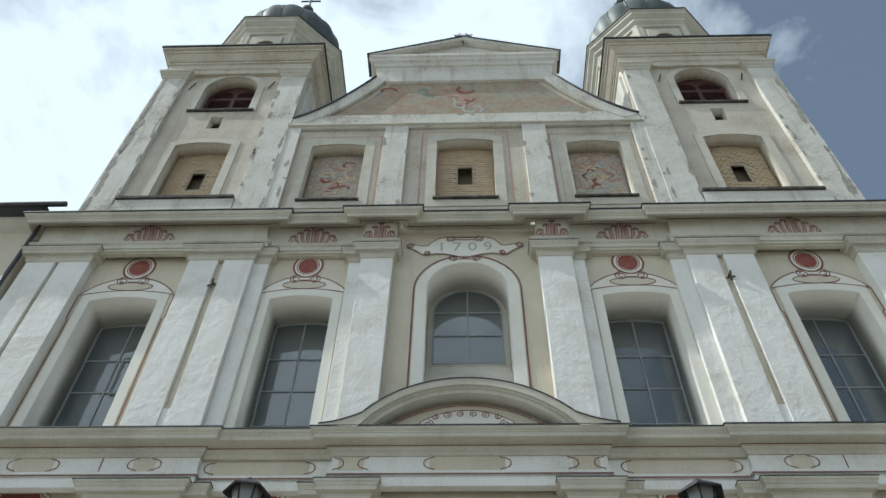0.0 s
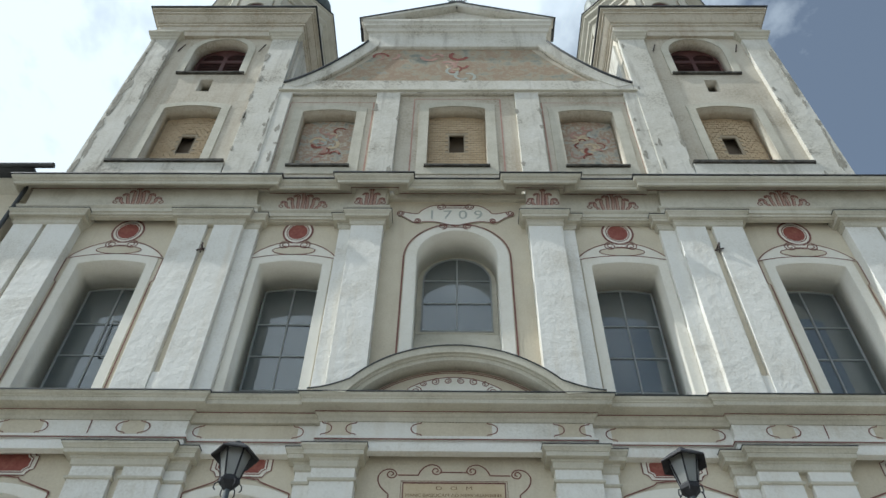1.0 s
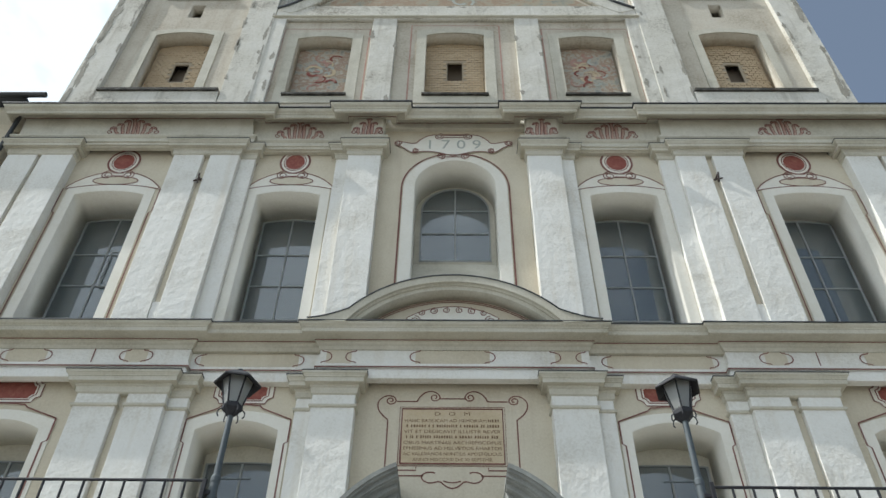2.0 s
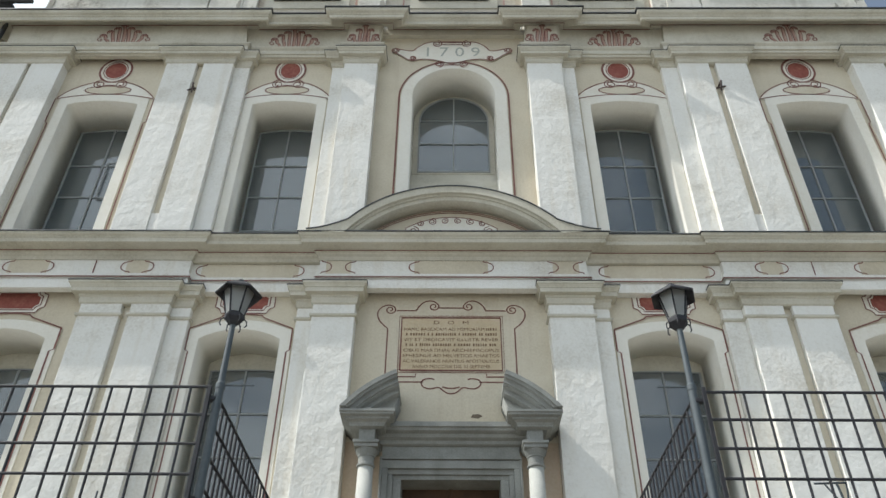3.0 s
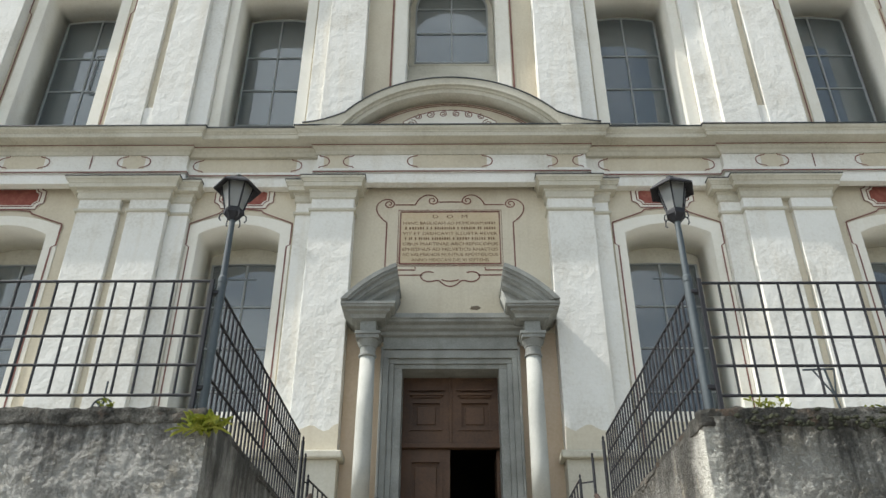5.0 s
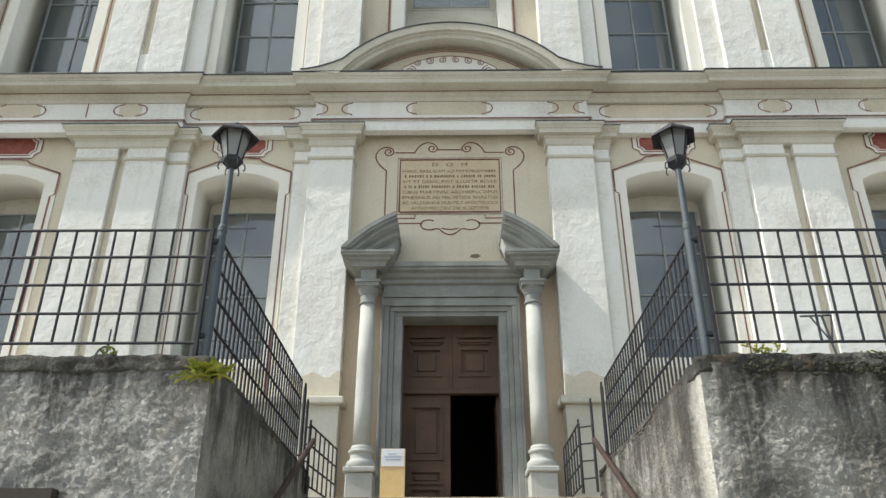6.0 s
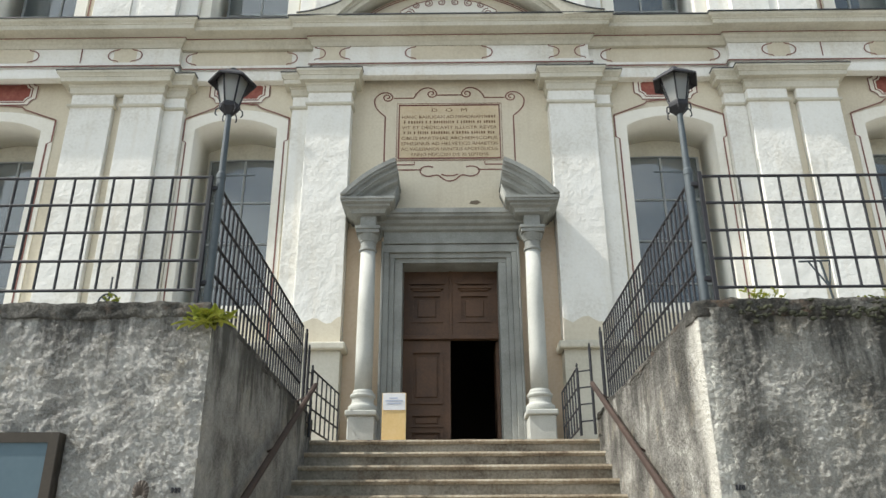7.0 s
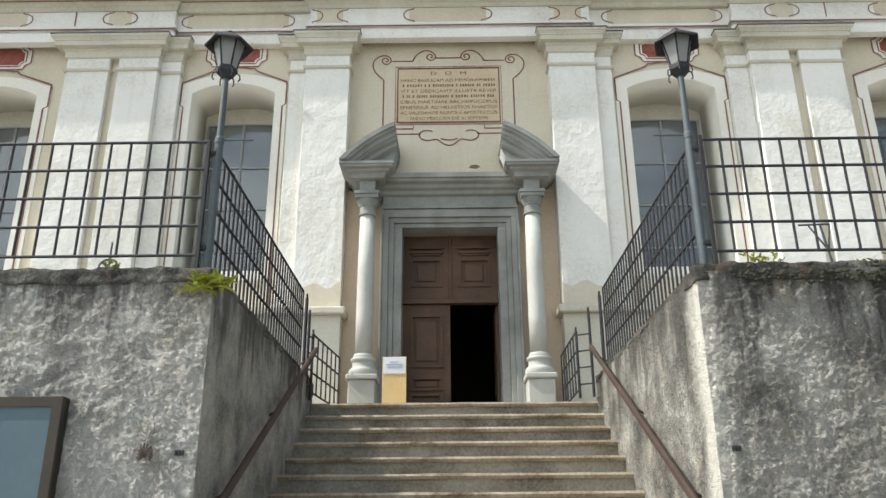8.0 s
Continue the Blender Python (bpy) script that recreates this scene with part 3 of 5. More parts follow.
part("gable_ledge", cornice([(-5.3, 0.0), (-5.3, -0.12), (5.3, -0.12), (5.3, 0.0)], [(0, 22.82), (0.07, 22.80), (0.07, 22.76), (0, 22.72)]), TRIM, church)
# painted field under the curved gable
inner = bezier((4.25, 23.46), (3.6, 23.95), (2.95, 24.85), (2.42, 25.75), 12)
part("gable_painting", plate([(-4.25, 23.46), (4.25, 23.46)] + inner[1:] + mirror(inner)[::-1][:-1], [], -0.01, 0.02), GABLEPAINT, church, "faded ochre and red fresco")
band = slope + [(2.95, 26.3)]
part("gable_edge", plate(band + [(p[0] * 0.965 - 0.24, p[1] - 0.2) for p in band[::-1]], [], -0.14, 0.02), WORN, church)
part("gable_edge", plate(mirror(band) + mirror([(p[0] * 0.965 - 0.24, p[1] - 0.2) for p in band[::-1]]), [], -0.14, 0.02), WORN, church)
for s in (-1, 1):
    part("gable_flashing", plate([(s * x, z + 0.06) for x, z in slope] + [(s * x, z) for x, z in slope[::-1]], [], -0.2, 0.5), FLASHING, church)
part("gable_head", plate(rect(-2.98, 2.98, 25.75, 26.3), [], -0.12, 0.45), WORN, church)
part("gable_cornice", cornice([(-2.98, 0.5), (-2.98, -0.1), (2.98, -0.1), (2.98, 0.5)], [(0, 27.38), (0.26, 27.34), (0.26, 27.2), (0.2, 27.1), (0.2, 27.0), (0.12, 26.9), (0.1, 26.75), (0.04, 26.7), (0.0, 26.5), (0.0, 26.25)]), WORN, church)
gp = part("gable_pediment", plate([(-3.24, 27.36), (3.24, 27.36), (0, 28.55)], [], -0.12, 0.5), WORN, church, "flat triangular pediment with a star finial")
for s in (-1, 1):
    part("raking_moulding", plate([(s * 3.3, 27.36), (s * 3.0, 27.36), (0, 28.45), (0, 28.66)], [], -0.38, 0.0), WORN, gp)
    part("flashing", plate([(s * 3.36, 27.36), (s * 3.3, 27.36), (0, 28.66), (0, 28.71)], [], -0.42, 0.5), FLASHING, gp)
star = bmesh.new()
for i in range(11):
    a = math.pi * i / 10
    rod(star, (0.12 * math.cos(a), -0.3, 28.80 + 0.12 * math.sin(a)), ((0.42 - 0.1 * (i % 2)) * math.cos(a), -0.3, 28.80 + (0.42 - 0.1 * (i % 2)) * math.sin(a)), 0.02, 5)
rod(star, (0, -0.3, 28.4), (0, -0.3, 29.0), 0.03, 6)
part("finial", star, FLASHING, gp, "dark metal ray finial")

# ---- towers ----


def niche_bricks(x0, x1, z0, z1, y, hole, parent):
    """Yellow brick infill with a square opening."""
    part("mortar", plate(rect(x0, x1, z0, z1), [hole], y + 0.02, y + 0.1), MORTAR, parent)
    bm = bmesh.new()
    zs = np.arange(z0, z1, 0.115)
    for i, z in enumerate(zs):
        for x in np.arange(x0 - (0.08 if i % 2 else 0), x1, 0.16):
            a, b = max(x, x0) + 0.008, min(x + 0.152, x1)
            if b - a < 0.03 or (b > hole[0][0] and a < hole[1][0] and z + 0.11 > hole[0][1] and z < hole[2][1]):
                continue
            box(bm, a, b, y + random.uniform(-0.006, 0.006), y + 0.05, z, min(z + 0.105, z1))
    tagged(part("brick_infill", bm, BRICK, parent, "yellow brick infill with a small square opening"), kind="stuff")


niche_bricks(-1.2, 1.2, 18.7, 22.4, 0.36, rect(-0.21, 0.21, 20.2, 21.13), church)
# added sheet that shuts out the sky; its brown stands for shaded depth
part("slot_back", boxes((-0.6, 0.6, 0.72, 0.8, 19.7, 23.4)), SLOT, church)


def tower(s):
    cx = s * 7.8
    front = plate(rect(cx - 2.5, cx + 2.5, 17.4, 27.0), [arched(cx - 0.85, cx + 0.85, 19.05, 21.95, 0.16), rect(cx - 0.2, cx + 0.2, 22.98, 23.72), arched(cx - 0.88, cx + 0.88, 24.12, 25.72, 0.78, 20)], 0.0, 0.5)
    wall = part("tower_wall", front, DULL, church, "weathered cream tower wall")
    for x in (cx - 2.5, cx + 2.1):
        part("side_wall", boxes((x, x + 0.4, 0.5, 6.0, 17.4, 27.0)), WORN, wall)
    part("rear_wall", boxes((cx - 2.5, cx + 2.5, 6.0, 6.4, 17.4, 27.0)), WORN, wall)
    # out of view; takes the same near-black as the indoor shade
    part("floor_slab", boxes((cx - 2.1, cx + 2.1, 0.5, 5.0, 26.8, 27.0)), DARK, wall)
    for a, b in ((cx - 2.47, cx - 1.62), (cx + 1.62, cx + 2.47)):
        part("tower_pilaster", box(bmesh.new(), a, b, -0.14, 0.02, 17.4, 26.35, bevel=0.012), WORN, church)
        part("tower_capital", cornice([(a, 0.0), (a, -0.14), (b, -0.14), (b, 0.0)], [(0, 26.62), (0.16, 26.60), (0.16, 26.52), (0.1, 26.46), (0.1, 26.40), (0.04, 26.34), (0.04, 26.26), (0, 26.22)]), TRIM, church)
    for a, b in ((0.15, 0.95), (5.1, 5.9)):
        for x in (cx - 2.6, cx + 2.5):
            part("tower_pilaster", box(bmesh.new(), x, x + 0.1, a, b, 17.4, 26.35), WORN, church)
    part("tower_base", boxes((cx - 1.62, cx + 1.62, -0.14, 0.02, 17.4, 18.94)), WORN, church)
    part("tower_entablature", cornice([(cx - 2.5, 6.3), (cx - 2.5, -0.12), (cx + 2.5, -0.12), (cx + 2.5, 6.3)], [(0, 28.05), (0.36, 28.0), (0.36, 27.88), (0.32, 27.88), (0.32, 27.85), (0.28, 27.84), (0.28, 27.72), (0.24, 27.72), (0.24, 27.69), (0.12, 27.46), (0.09, 27.42), (0.09, 27.39), (0.05, 27.39), (0.05, 27.27), (0.0, 27.25), (0.0, 26.95), (0.05, 26.92), (0.05, 26.86), (0.0, 26.82), (0.0, 26.55)]), DULL, church)
    part("tower_flashing", cornice([(cx - 2.5, 6.3), (cx - 2.5, -0.12), (cx + 2.5, -0.12), (cx + 2.5, 6.3)], [(-0.4, 28.3), (0.42, 28.05), (0.42, 28.0), (0.36, 28.0), (-0.4, 28.05)]), FLASHING, church)
    # belfry opening: surround, shutters with slats
    part("belfry_surround", plate(arched(cx - 1.12, cx + 1.12, 24.05, 25.72, 0.98, 20), [arched(cx - 0.88, cx + 0.88, 24.12, 25.72, 0.78, 20)], -0.03, 0.004), TRIM, church)
    shutter = part("shutter", plate(arched(cx - 0.88, cx + 0.88, 24.12, 25.72, 0.78, 20), [rect(cx - 0.8, cx - 0.06, 24.2, 25.62), rect(cx + 0.06, cx + 0.8, 24.2, 25.62), arched(cx - 0.74, cx - 0.06, 25.74, 25.95, 0.26), arched(cx + 0.06, cx + 0.74, 25.74, 25.95, 0.26)], 0.4, 0.46), SHUTTER, church, "closed dark red louvred shutter")
    for i in range(18):
        z = 24.22 + 0.115 * i
        bm = box(bmesh.new(), cx - 0.8, cx + 0.8, -0.045, 0.045, -0.008, 0.008)
        bmesh.ops.transform(bm, matrix=Matrix.Translation((0, 0.45, z)) @ Matrix.Rotation(radians(38), 4, "X"), verts=bm.verts[:])
        part("slat", bm, SHUTTER, shutter)
    part("belfry_sill", boxes((cx - 1.08, cx + 1.08, -0.09, 0.45, 24.04, 24.12), bevel=0.01), COPING, church, "dark stone sill")
    # added backing, dark brown in place of the tower's unlit inside
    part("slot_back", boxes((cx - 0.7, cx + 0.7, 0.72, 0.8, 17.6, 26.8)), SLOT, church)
    # bricked-up niche below
    part("niche_surround", plate(arched(cx - 1.1, cx + 1.1, 19.0, 22.12, 0.18), [arched(cx - 0.85, cx + 0.85, 19.05, 21.95, 0.16)], -0.03, 0.004), TRIM, church)
    part("niche_sill", boxes((cx - 1.6, cx + 1.6, -0.2, 0.4, 18.94, 19.05), bevel=0.01), COPING, church, "dark weathered stone sill")
    niche_bricks(cx - 1.1, cx + 1.1, 18.7, 22.3, 0.42, rect(cx - 0.2, cx + 0.2, 20.25, 21.12), church)
    # eight-sided drum and bulbous dome
    DY = 3.0
    r = 1 / math.cos(math.pi / 8)
    t = math.pi / 8
    drum = part("drum", lathe(bmesh.new(), cx, DY, [(2.25 * r, 27.9), (2.25 * r, 32.30)], 8, t), DULL, church, "eight-sided plastered lantern stage")
    part("drum_cornice", lathe(bmesh.new(), cx, DY, [(2.2 * r, 31.75), (2.33 * r, 31.80), (2.33 * r, 31.95), (2.45 * r, 32.10), (2.45 * r, 32.25), (2.60 * r, 32.45), (2.60 * r, 32.60), (2.66 * r, 32.65), (2.66 * r, 32.72), (2.0 * r, 32.90)], 8, t), TRIM, drum)
    part("drum_flashing", lathe(bmesh.new(), cx, DY, [(2.66 * r, 32.72), (2.70 * r, 32.73), (2.70 * r, 32.78), (1.9 * r, 33.05)], 8, t), FLASHING, drum)
    for k in range(8):
        m = Matrix.Translation((cx, DY, 0)) @ Matrix.Rotation(math.pi / 4 * k, 4, "Z") @ Matrix.Translation((0, -2.25, 0))
        bm = plate([(-0.62, 28.2), (-0.36, 28.2)] + [(-x, z) for x, z in arched(-0.36, 0.36, 28.2, 30.8, 0.34, 12)[2:]] + [(0.36, 28.2), (0.62, 28.2), (0.62, 31.5), (-0.62, 31.5)], [], -0.08, 0.01)
        bmesh.ops.transform(bm, matrix=m, verts=bm.verts[:])
        part("drum_surround", bm, TRIM, drum)
        bm = plate(arched(-0.36, 0.36, 28.2, 30.8, 0.34, 12), [], -0.02, 0.01)
        bmesh.ops.transform(bm, matrix=m, verts=bm.verts[:])
        part("louvre", bm, SHUTTER, drum)
        for e in (-0.86, 0.86):
            bm = box(bmesh.new(), e - 0.12, e + 0.12, -0.07, 0.02, 27.9, 31.80)
            bmesh.ops.transform(bm, matrix=m, verts=bm.verts[:])
            part("drum_pilaster", bm, TRIM, drum)
    prof = [(1.85, 32.90), (1.95, 33.40), (2.15, 34.00), (2.25, 34.60), (2.15, 35.30), (1.85, 36.00), (1.35, 36.60), (0.85, 37.20), (0.5, 38.00), (0.3, 38.90), (0.2, 39.90)]
    dome_mesh = lathe(bmesh.new(), cx, DY, prof, 96)
    for v in dome_mesh.verts:
        a = math.atan2(v.co.y - DY, v.co.x - cx)
        swell = 1.0 + 0.035 * abs(math.sin(8 * a))
        v.co.x, v.co.y = cx + (v.co.x - cx) * swell, DY + (v.co.y - DY) * swell
    dome = part("dome", dome_mesh, DOME, church, "dark sheet-metal onion dome with seams", smooth=True)
    for k in range(16):
        a = 2 * math.pi * k / 16
        bm = bmesh.new()
        for (r0, z0), (r1, z1) in zip(prof, prof[1:]):
            rod(bm, (cx + r0 * math.cos(a), DY + r0 * math.sin(a), z0), (cx + r1 * math.cos(a), DY + r1 * math.sin(a), z1), 0.035, 5)
        part("seam", bm, DOME, dome)
    bm = lathe(bmesh.new(), cx, DY, [(0.1, 39.70), (0.3, 39.95), (0.3, 40.20), (0.1, 40.45)], 16)
    rod(bm, (cx, DY, 40.30), (cx, DY, 42.10), 0.045, 6)
    rod(bm, (cx - 0.5, DY, 41.40), (cx + 0.5, DY, 41.40), 0.045, 6)
    part("finial", bm, FLASHING, dome, "dark metal ball and cross")


tower(-1)
tower(1)
# ---- stone portal ----
portal = thing("stone_portal", (0, -0.3, 3.2), "grey granite portal with two columns and a broken pediment", "portal")
for s in (-1, 1):
    def sx(a, b):
        return (a, b) if s > 0 else (-b, -a)
    cxx = s * 1.30
    part("plinth", boxes((cxx - 0.195, cxx + 0.195, -0.68, 0.0, 3.2, 3.72), bevel=0.015), COLUMN, portal)
    part("plinth_cap", boxes((cxx - 0.23, cxx + 0.23, -0.72, 0.0, 3.72, 3.80), bevel=0.02), COLUMN, portal)
    column = part("column", lathe(bmesh.new(), cxx, -0.48, [(0.130, 4.12), (0.131, 4.7), (0.128, 5.4), (0.116, 6.34)], 32), COLUMN, portal, "smooth pale stone column", smooth=True)
    part("base", lathe(bmesh.new(), cxx, -0.48, [(0.195, 3.80), (0.21, 3.82), (0.215, 3.85), (0.21, 3.88), (0.19, 3.90), (0.18, 3.905), (0.165, 3.93), (0.16, 3.97), (0.165, 4.0), (0.18, 4.01), (0.19, 4.035), (0.18, 4.06), (0.155, 4.065), (0.155, 4.09), (0.142, 4.12)], 32), COLUMN, column)
    part("neck", lathe(bmesh.new(), cxx, -0.48, [(0.118, 6.32), (0.14, 6.335), (0.14, 6.36), (0.122, 6.375), (0.122, 6.48), (0.135, 6.485), (0.135, 6.505), (0.15, 6.53), (0.168, 6.58), (0.17, 6.6)], 32), GRANITE, column)
    part("abacus", boxes((cxx - 0.18, cxx + 0.18, -0.66, -0.30, 6.6, 6.66), (cxx - 0.2, cxx + 0.2, -0.68, -0.28, 6.66, 6.71), bevel=0.006), GRANITE, column)
    part("block", boxes((cxx - 0.125, cxx + 0.125, -0.61, 0.0, 6.71, 6.92), bevel=0.006), GRANITE, portal)
    part("entablature_end", cornice([(cxx - 0.2, 0.0), (cxx - 0.2, -0.62), (cxx + 0.2, -0.62), (cxx + 0.2, 0.0)], [(0, 7.16), (0.23, 7.14), (0.23, 7.10), (0.21, 7.09), (0.21, 7.06), (0.15, 7.04), (0.15, 7.01), (0.09, 6.98), (0.07, 6.94), (0.07, 6.92), (0.0, 6.9)]), GRANITE, portal)
    # half of the broken, curved pediment
    def arc(r, a0, a1, n=12):
        return [(s * r * math.sin(a0 + (a1 - a0) * i / n), 5.75 + r * math.cos(a0 + (a1 - a0) * i / n)) for i in range(n + 1)]
    a0, a1 = math.asin(0.88 / 2.24), math.acos(1.42 / 2.24)
    half_ped = part("pediment_half", plate(arc(2.24, a0, a1) + arc(2.17, a0, math.acos(1.42 / 2.17))[::-1], [], -0.88, 0.0), GRANITE, portal, "one half of a broken curved pediment")
    part("moulding", plate(arc(2.17, a0 + 0.005, math.acos(1.42 / 2.17)) + arc(2.13, a0 + 0.01, math.acos(1.42 / 2.13))[::-1], [], -0.85, 0.0), GRANITE, half_ped)
    part("moulding", plate(arc(2.13, a0 + 0.01, math.acos(1.42 / 2.13)) + arc(2.06, a0 + 0.015, math.acos(1.42 / 2.06))[::-1], [], -0.79, 0.0), GRANITE, half_ped)
    part("moulding", plate(arc(2.06, a0 + 0.01, math.acos(1.42 / 2.06)) + arc(2.03, a0 + 0.02, math.acos(1.42 / 2.03))[::-1], [], -0.75, 0.0), GRANITE, half_ped)
    part("moulding", plate(arc(2.03, a0 + 0.03, math.acos(1.42 / 2.03)) + arc(1.95, a0 + 0.04, math.acos(1.42 / 1.95))[::-1], [], -0.66, 0.0), GRANITE, half_ped)
    part("field", plate(arc(1.95, a0 + 0.04, math.acos(1.42 / 1.95)) + [(s * 0.98, 7.16)], [], -0.52, 0.0), GRANITE, half_ped)
    part("jamb", boxes((*sx(0.77, 0.90), -0.16, 0.3, 3.2, 6.27), bevel=0.008), GRANITE, portal)
    part("jamb", boxes((*sx(0.90, 0.98), -0.20, 0.0, 3.2, 6.34), bevel=0.008), GRANITE, portal)
    part("jamb", boxes((*sx(0.98, 1.07), -0.25, 0.0, 3.2, 6.42), bevel=0.008), GRANITE, portal)
    part("jamb", boxes((*sx(1.07, 1.11), -0.28, 0.0, 3.2, 6.56), bevel=0.01), GRANITE, portal)
part("lintel", boxes((-0.9, 0.9, -0.16, 0.3, 6.272, 6.34), (-0.98, 0.98, -0.20, 0.0, 6.342, 6.42), (-1.07, 1.07, -0.25, 0.0, 6.422, 6.55), (-1.11, 1.11, -0.28, 0.0, 6.562, 6.60)), GRANITE, portal)
part("frieze", boxes((-1.08, 1.08, -0.24, 0.0, 6.604, 6.86)), GRANITE, portal)
part("cornice", cornice([(-1.08, 0.0), (-1.08, -0.26), (1.08, -0.26), (1.08, 0.0)], [(0, 7.12), (0.24, 7.09), (0.24, 7.01), (0.21, 7.00), (0.20, 6.96), (0.13, 6.93), (0.11, 6.88), (0.05, 6.85), (0.04, 6.80), (0.0, 6.78)]), GRANITE, portal)
part("threshold", boxes((-0.9, 0.9, -0.3, 0.9, 3.2, 3.26)), GRANITE, portal)

door = thing("church_door", (0, 0.28, 3.26), "dark wooden panelled double door with one leaf open", "door")
part("transom_panel", plate(rect(-0.8, 0.8, 5.16, 6.34), [rect(-0.62, -0.16, 5.42, 5.85), rect(0.16, 0.62, 5.42, 5.85), rect(-0.62, -0.16, 6.02, 6.26), rect(0.16, 0.62, 6.02, 6.26)], 0.26, 0.33), WOOD, door)
part("transom_panel", boxes(*[(a, a + 0.46, 0.29, 0.32, z, z + h) for a in (-0.62, 0.16) for z, h in ((5.42, 0.43), (6.02, 0.24))]), WOOD, door)
for a in (-0.54, 0.24):
    part("raised_panel", boxes((a, a + 0.30, 0.27, 0.30, 5.49, 5.78), bevel=0.012), WOOD, door)
part("transom", boxes((-0.8, 0.8, 0.2, 0.34, 5.10, 5.17), (-0.025, 0.025, 0.235, 0.34, 5.17, 6.34), bevel=0.01), WOOD, door)
leaf = part("leaf", plate(rect(-0.8, -0.01, 3.27, 5.095), [rect(-0.62, -0.16, 4.1, 4.9), rect(-0.62, -0.16, 3.74, 3.90), rect(-0.62, -0.16, 3.36, 3.64)], 0.27, 0.33), WOOD, door)
part("panel", boxes((-0.62, -0.16, 0.295, 0.32, 4.1, 4.9), (-0.62, -0.16, 0.295, 0.32, 3.74, 3.9), (-0.62, -0.16, 0.295, 0.32, 3.36, 3.64)), WOOD, leaf)
for z0, z1 in ((4.18, 4.82), (3.77, 3.87), (3.41, 3.59)):
    part("raised_panel", boxes((-0.56, -0.22, 0.275, 0.30, z0, z1), bevel=0.01), WOOD, leaf)
for a, b, c, d in ((-0.62, -0.16, 5.42, 5.85), (0.16, 0.62, 5.42, 5.85), (-0.62, -0.16, 4.1, 4.9), (-0.62, -0.16, 3.74, 3.9), (-0.62, -0.16, 3.36, 3.64)):
    part("panel_moulding", plate(rect(a - 0.03, b + 0.03, c - 0.03, d + 0.03), [rect(a + 0.012, b - 0.012, c + 0.012, d - 0.012)], 0.238, 0.272), WOOD, door)
for s in (-1, 1):
    part("carved_shelf", boxes((s * 0.39 - 0.27, s * 0.39 + 0.27, 0.20, 0.28, 5.955, 6.0), (s * 0.39 - 0.23, s * 0.39 + 0.23, 0.225, 0.28, 5.925, 5.957), bevel=0.008), WOOD, door)
    part("carved_leaf", plate([(s * 0.39 + a, b) for a, b in bezier((-0.3, 6.1), (-0.2, 6.02), (-0.1, 6.2), (0.0, 6.22), 8) + bezier((0.0, 6.22), (0.1, 6.2), (0.2, 6.02), (0.3, 6.1), 8)[1:] + [(0.3, 6.05), (-0.3, 6.05)]], [], 0.235, 0.27), WOOD, door)
part("open_leaf", boxes((0.72, 0.78, 0.34, 1.1, 3.27, 5.09), bevel=0.008), WOOD, door, "door leaf swung inwards")
part("knob", lathe(bmesh.new(), -0.06, 0.24, [(0.012, 3.30), (0.03, 3.33), (0.03, 3.37), (0.012, 3.40)], 10), BRONZE, door)

# plinth of the facade
for a, b in ((-10.7, -1.72), (1.72, 10.7)):
    part("plinth_wall", boxes((a, b, -0.32, 0.0, 2.8, 4.78), bevel=0.01), TRIM, church)
    part("plinth_coping", boxes((a - (0.08 if a > 0 else 0), b + (0.08 if a < 0 else 0), -0.42, 0.0, 4.78, 4.90), bevel=0.025), TRIM, church)
part("portal_field", plate([(-1.73, 3.2), (-0.95, 3.2), (-0.95, 6.4), (0.95, 6.4), (0.95, 3.2), (1.73, 3.2), (1.73, 6.95), (-1.73, 6.95)], [], -0.012, 0.002), PEACH, church)

# ---- ground, terrace, stair ----
# never in view; serves as a pale reflector below the front
ground_mesh = bmesh.new()
bmesh.ops.create_grid(ground_mesh, x_segments=2, y_segments=2, size=1500)
tagged(part("ground", ground_mesh, BOUNCE_GROUND), "unseen ground before the church, kept pale to bounce light upwards", "ground", kind="structure")
for a, b, nm in ((-12.0, -1.9, "terrace_west"), (1.9, 12.0, "terrace_east")):
    tagged(part(nm, boxes((a, b, -6.0, 0.9, 0.01, 3.2)), TERRACE), "gravelled terrace behind the retaining wall", "terrace", kind="structure")
tagged(part("landing", boxes((-1.9, 1.9, -1.8, 0.9, 0.01, 3.19)), STEP), "worn stone landing before the portal", "landing", kind="structure")
stair = thing("stair", (0, -4.5, 0), "broad flight of worn stone steps up to the portal", "stairs")
for i in range(16):
    z = 3.2 - 0.2 * i
    y = -1.83 - 0.353 * i
    bm = box(bmesh.new(), -1.85, 1.85, y, y + 0.42, z - 0.215, z - 0.06)
    part("riser", bm, RISER, stair)
    bm = bmesh.new()
    n = 26
    rows = []
    for j in range(n + 1):
        x = -1.86 + 3.72 * j / n
        e = 0.012 * noise.noise((x * 3, i * 7.3, 0)) + 0.006 * noise.noise((x * 11, i * 3.1, 4))
        rows.append([bm.verts.new(p) for p in ((x, y + 0.44, z - 0.06), (x, y - 0.02 + e, z - 0.06), (x, y - 0.035 + e, z - 0.03), (x, y - 0.022 + e, z - 0.006 + e * 0.5), (x, y + 0.44, z))])
    for a, b in zip(rows, rows[1:]):
        for k in range(5):
            bm.faces.new((a[k], b[k], b[(k + 1) % 5], a[(k + 1) % 5]))
    bm.faces.new(rows[0])
    bm.faces.new(rows[-1][::-1])
    part("step", bm, STEP, stair)


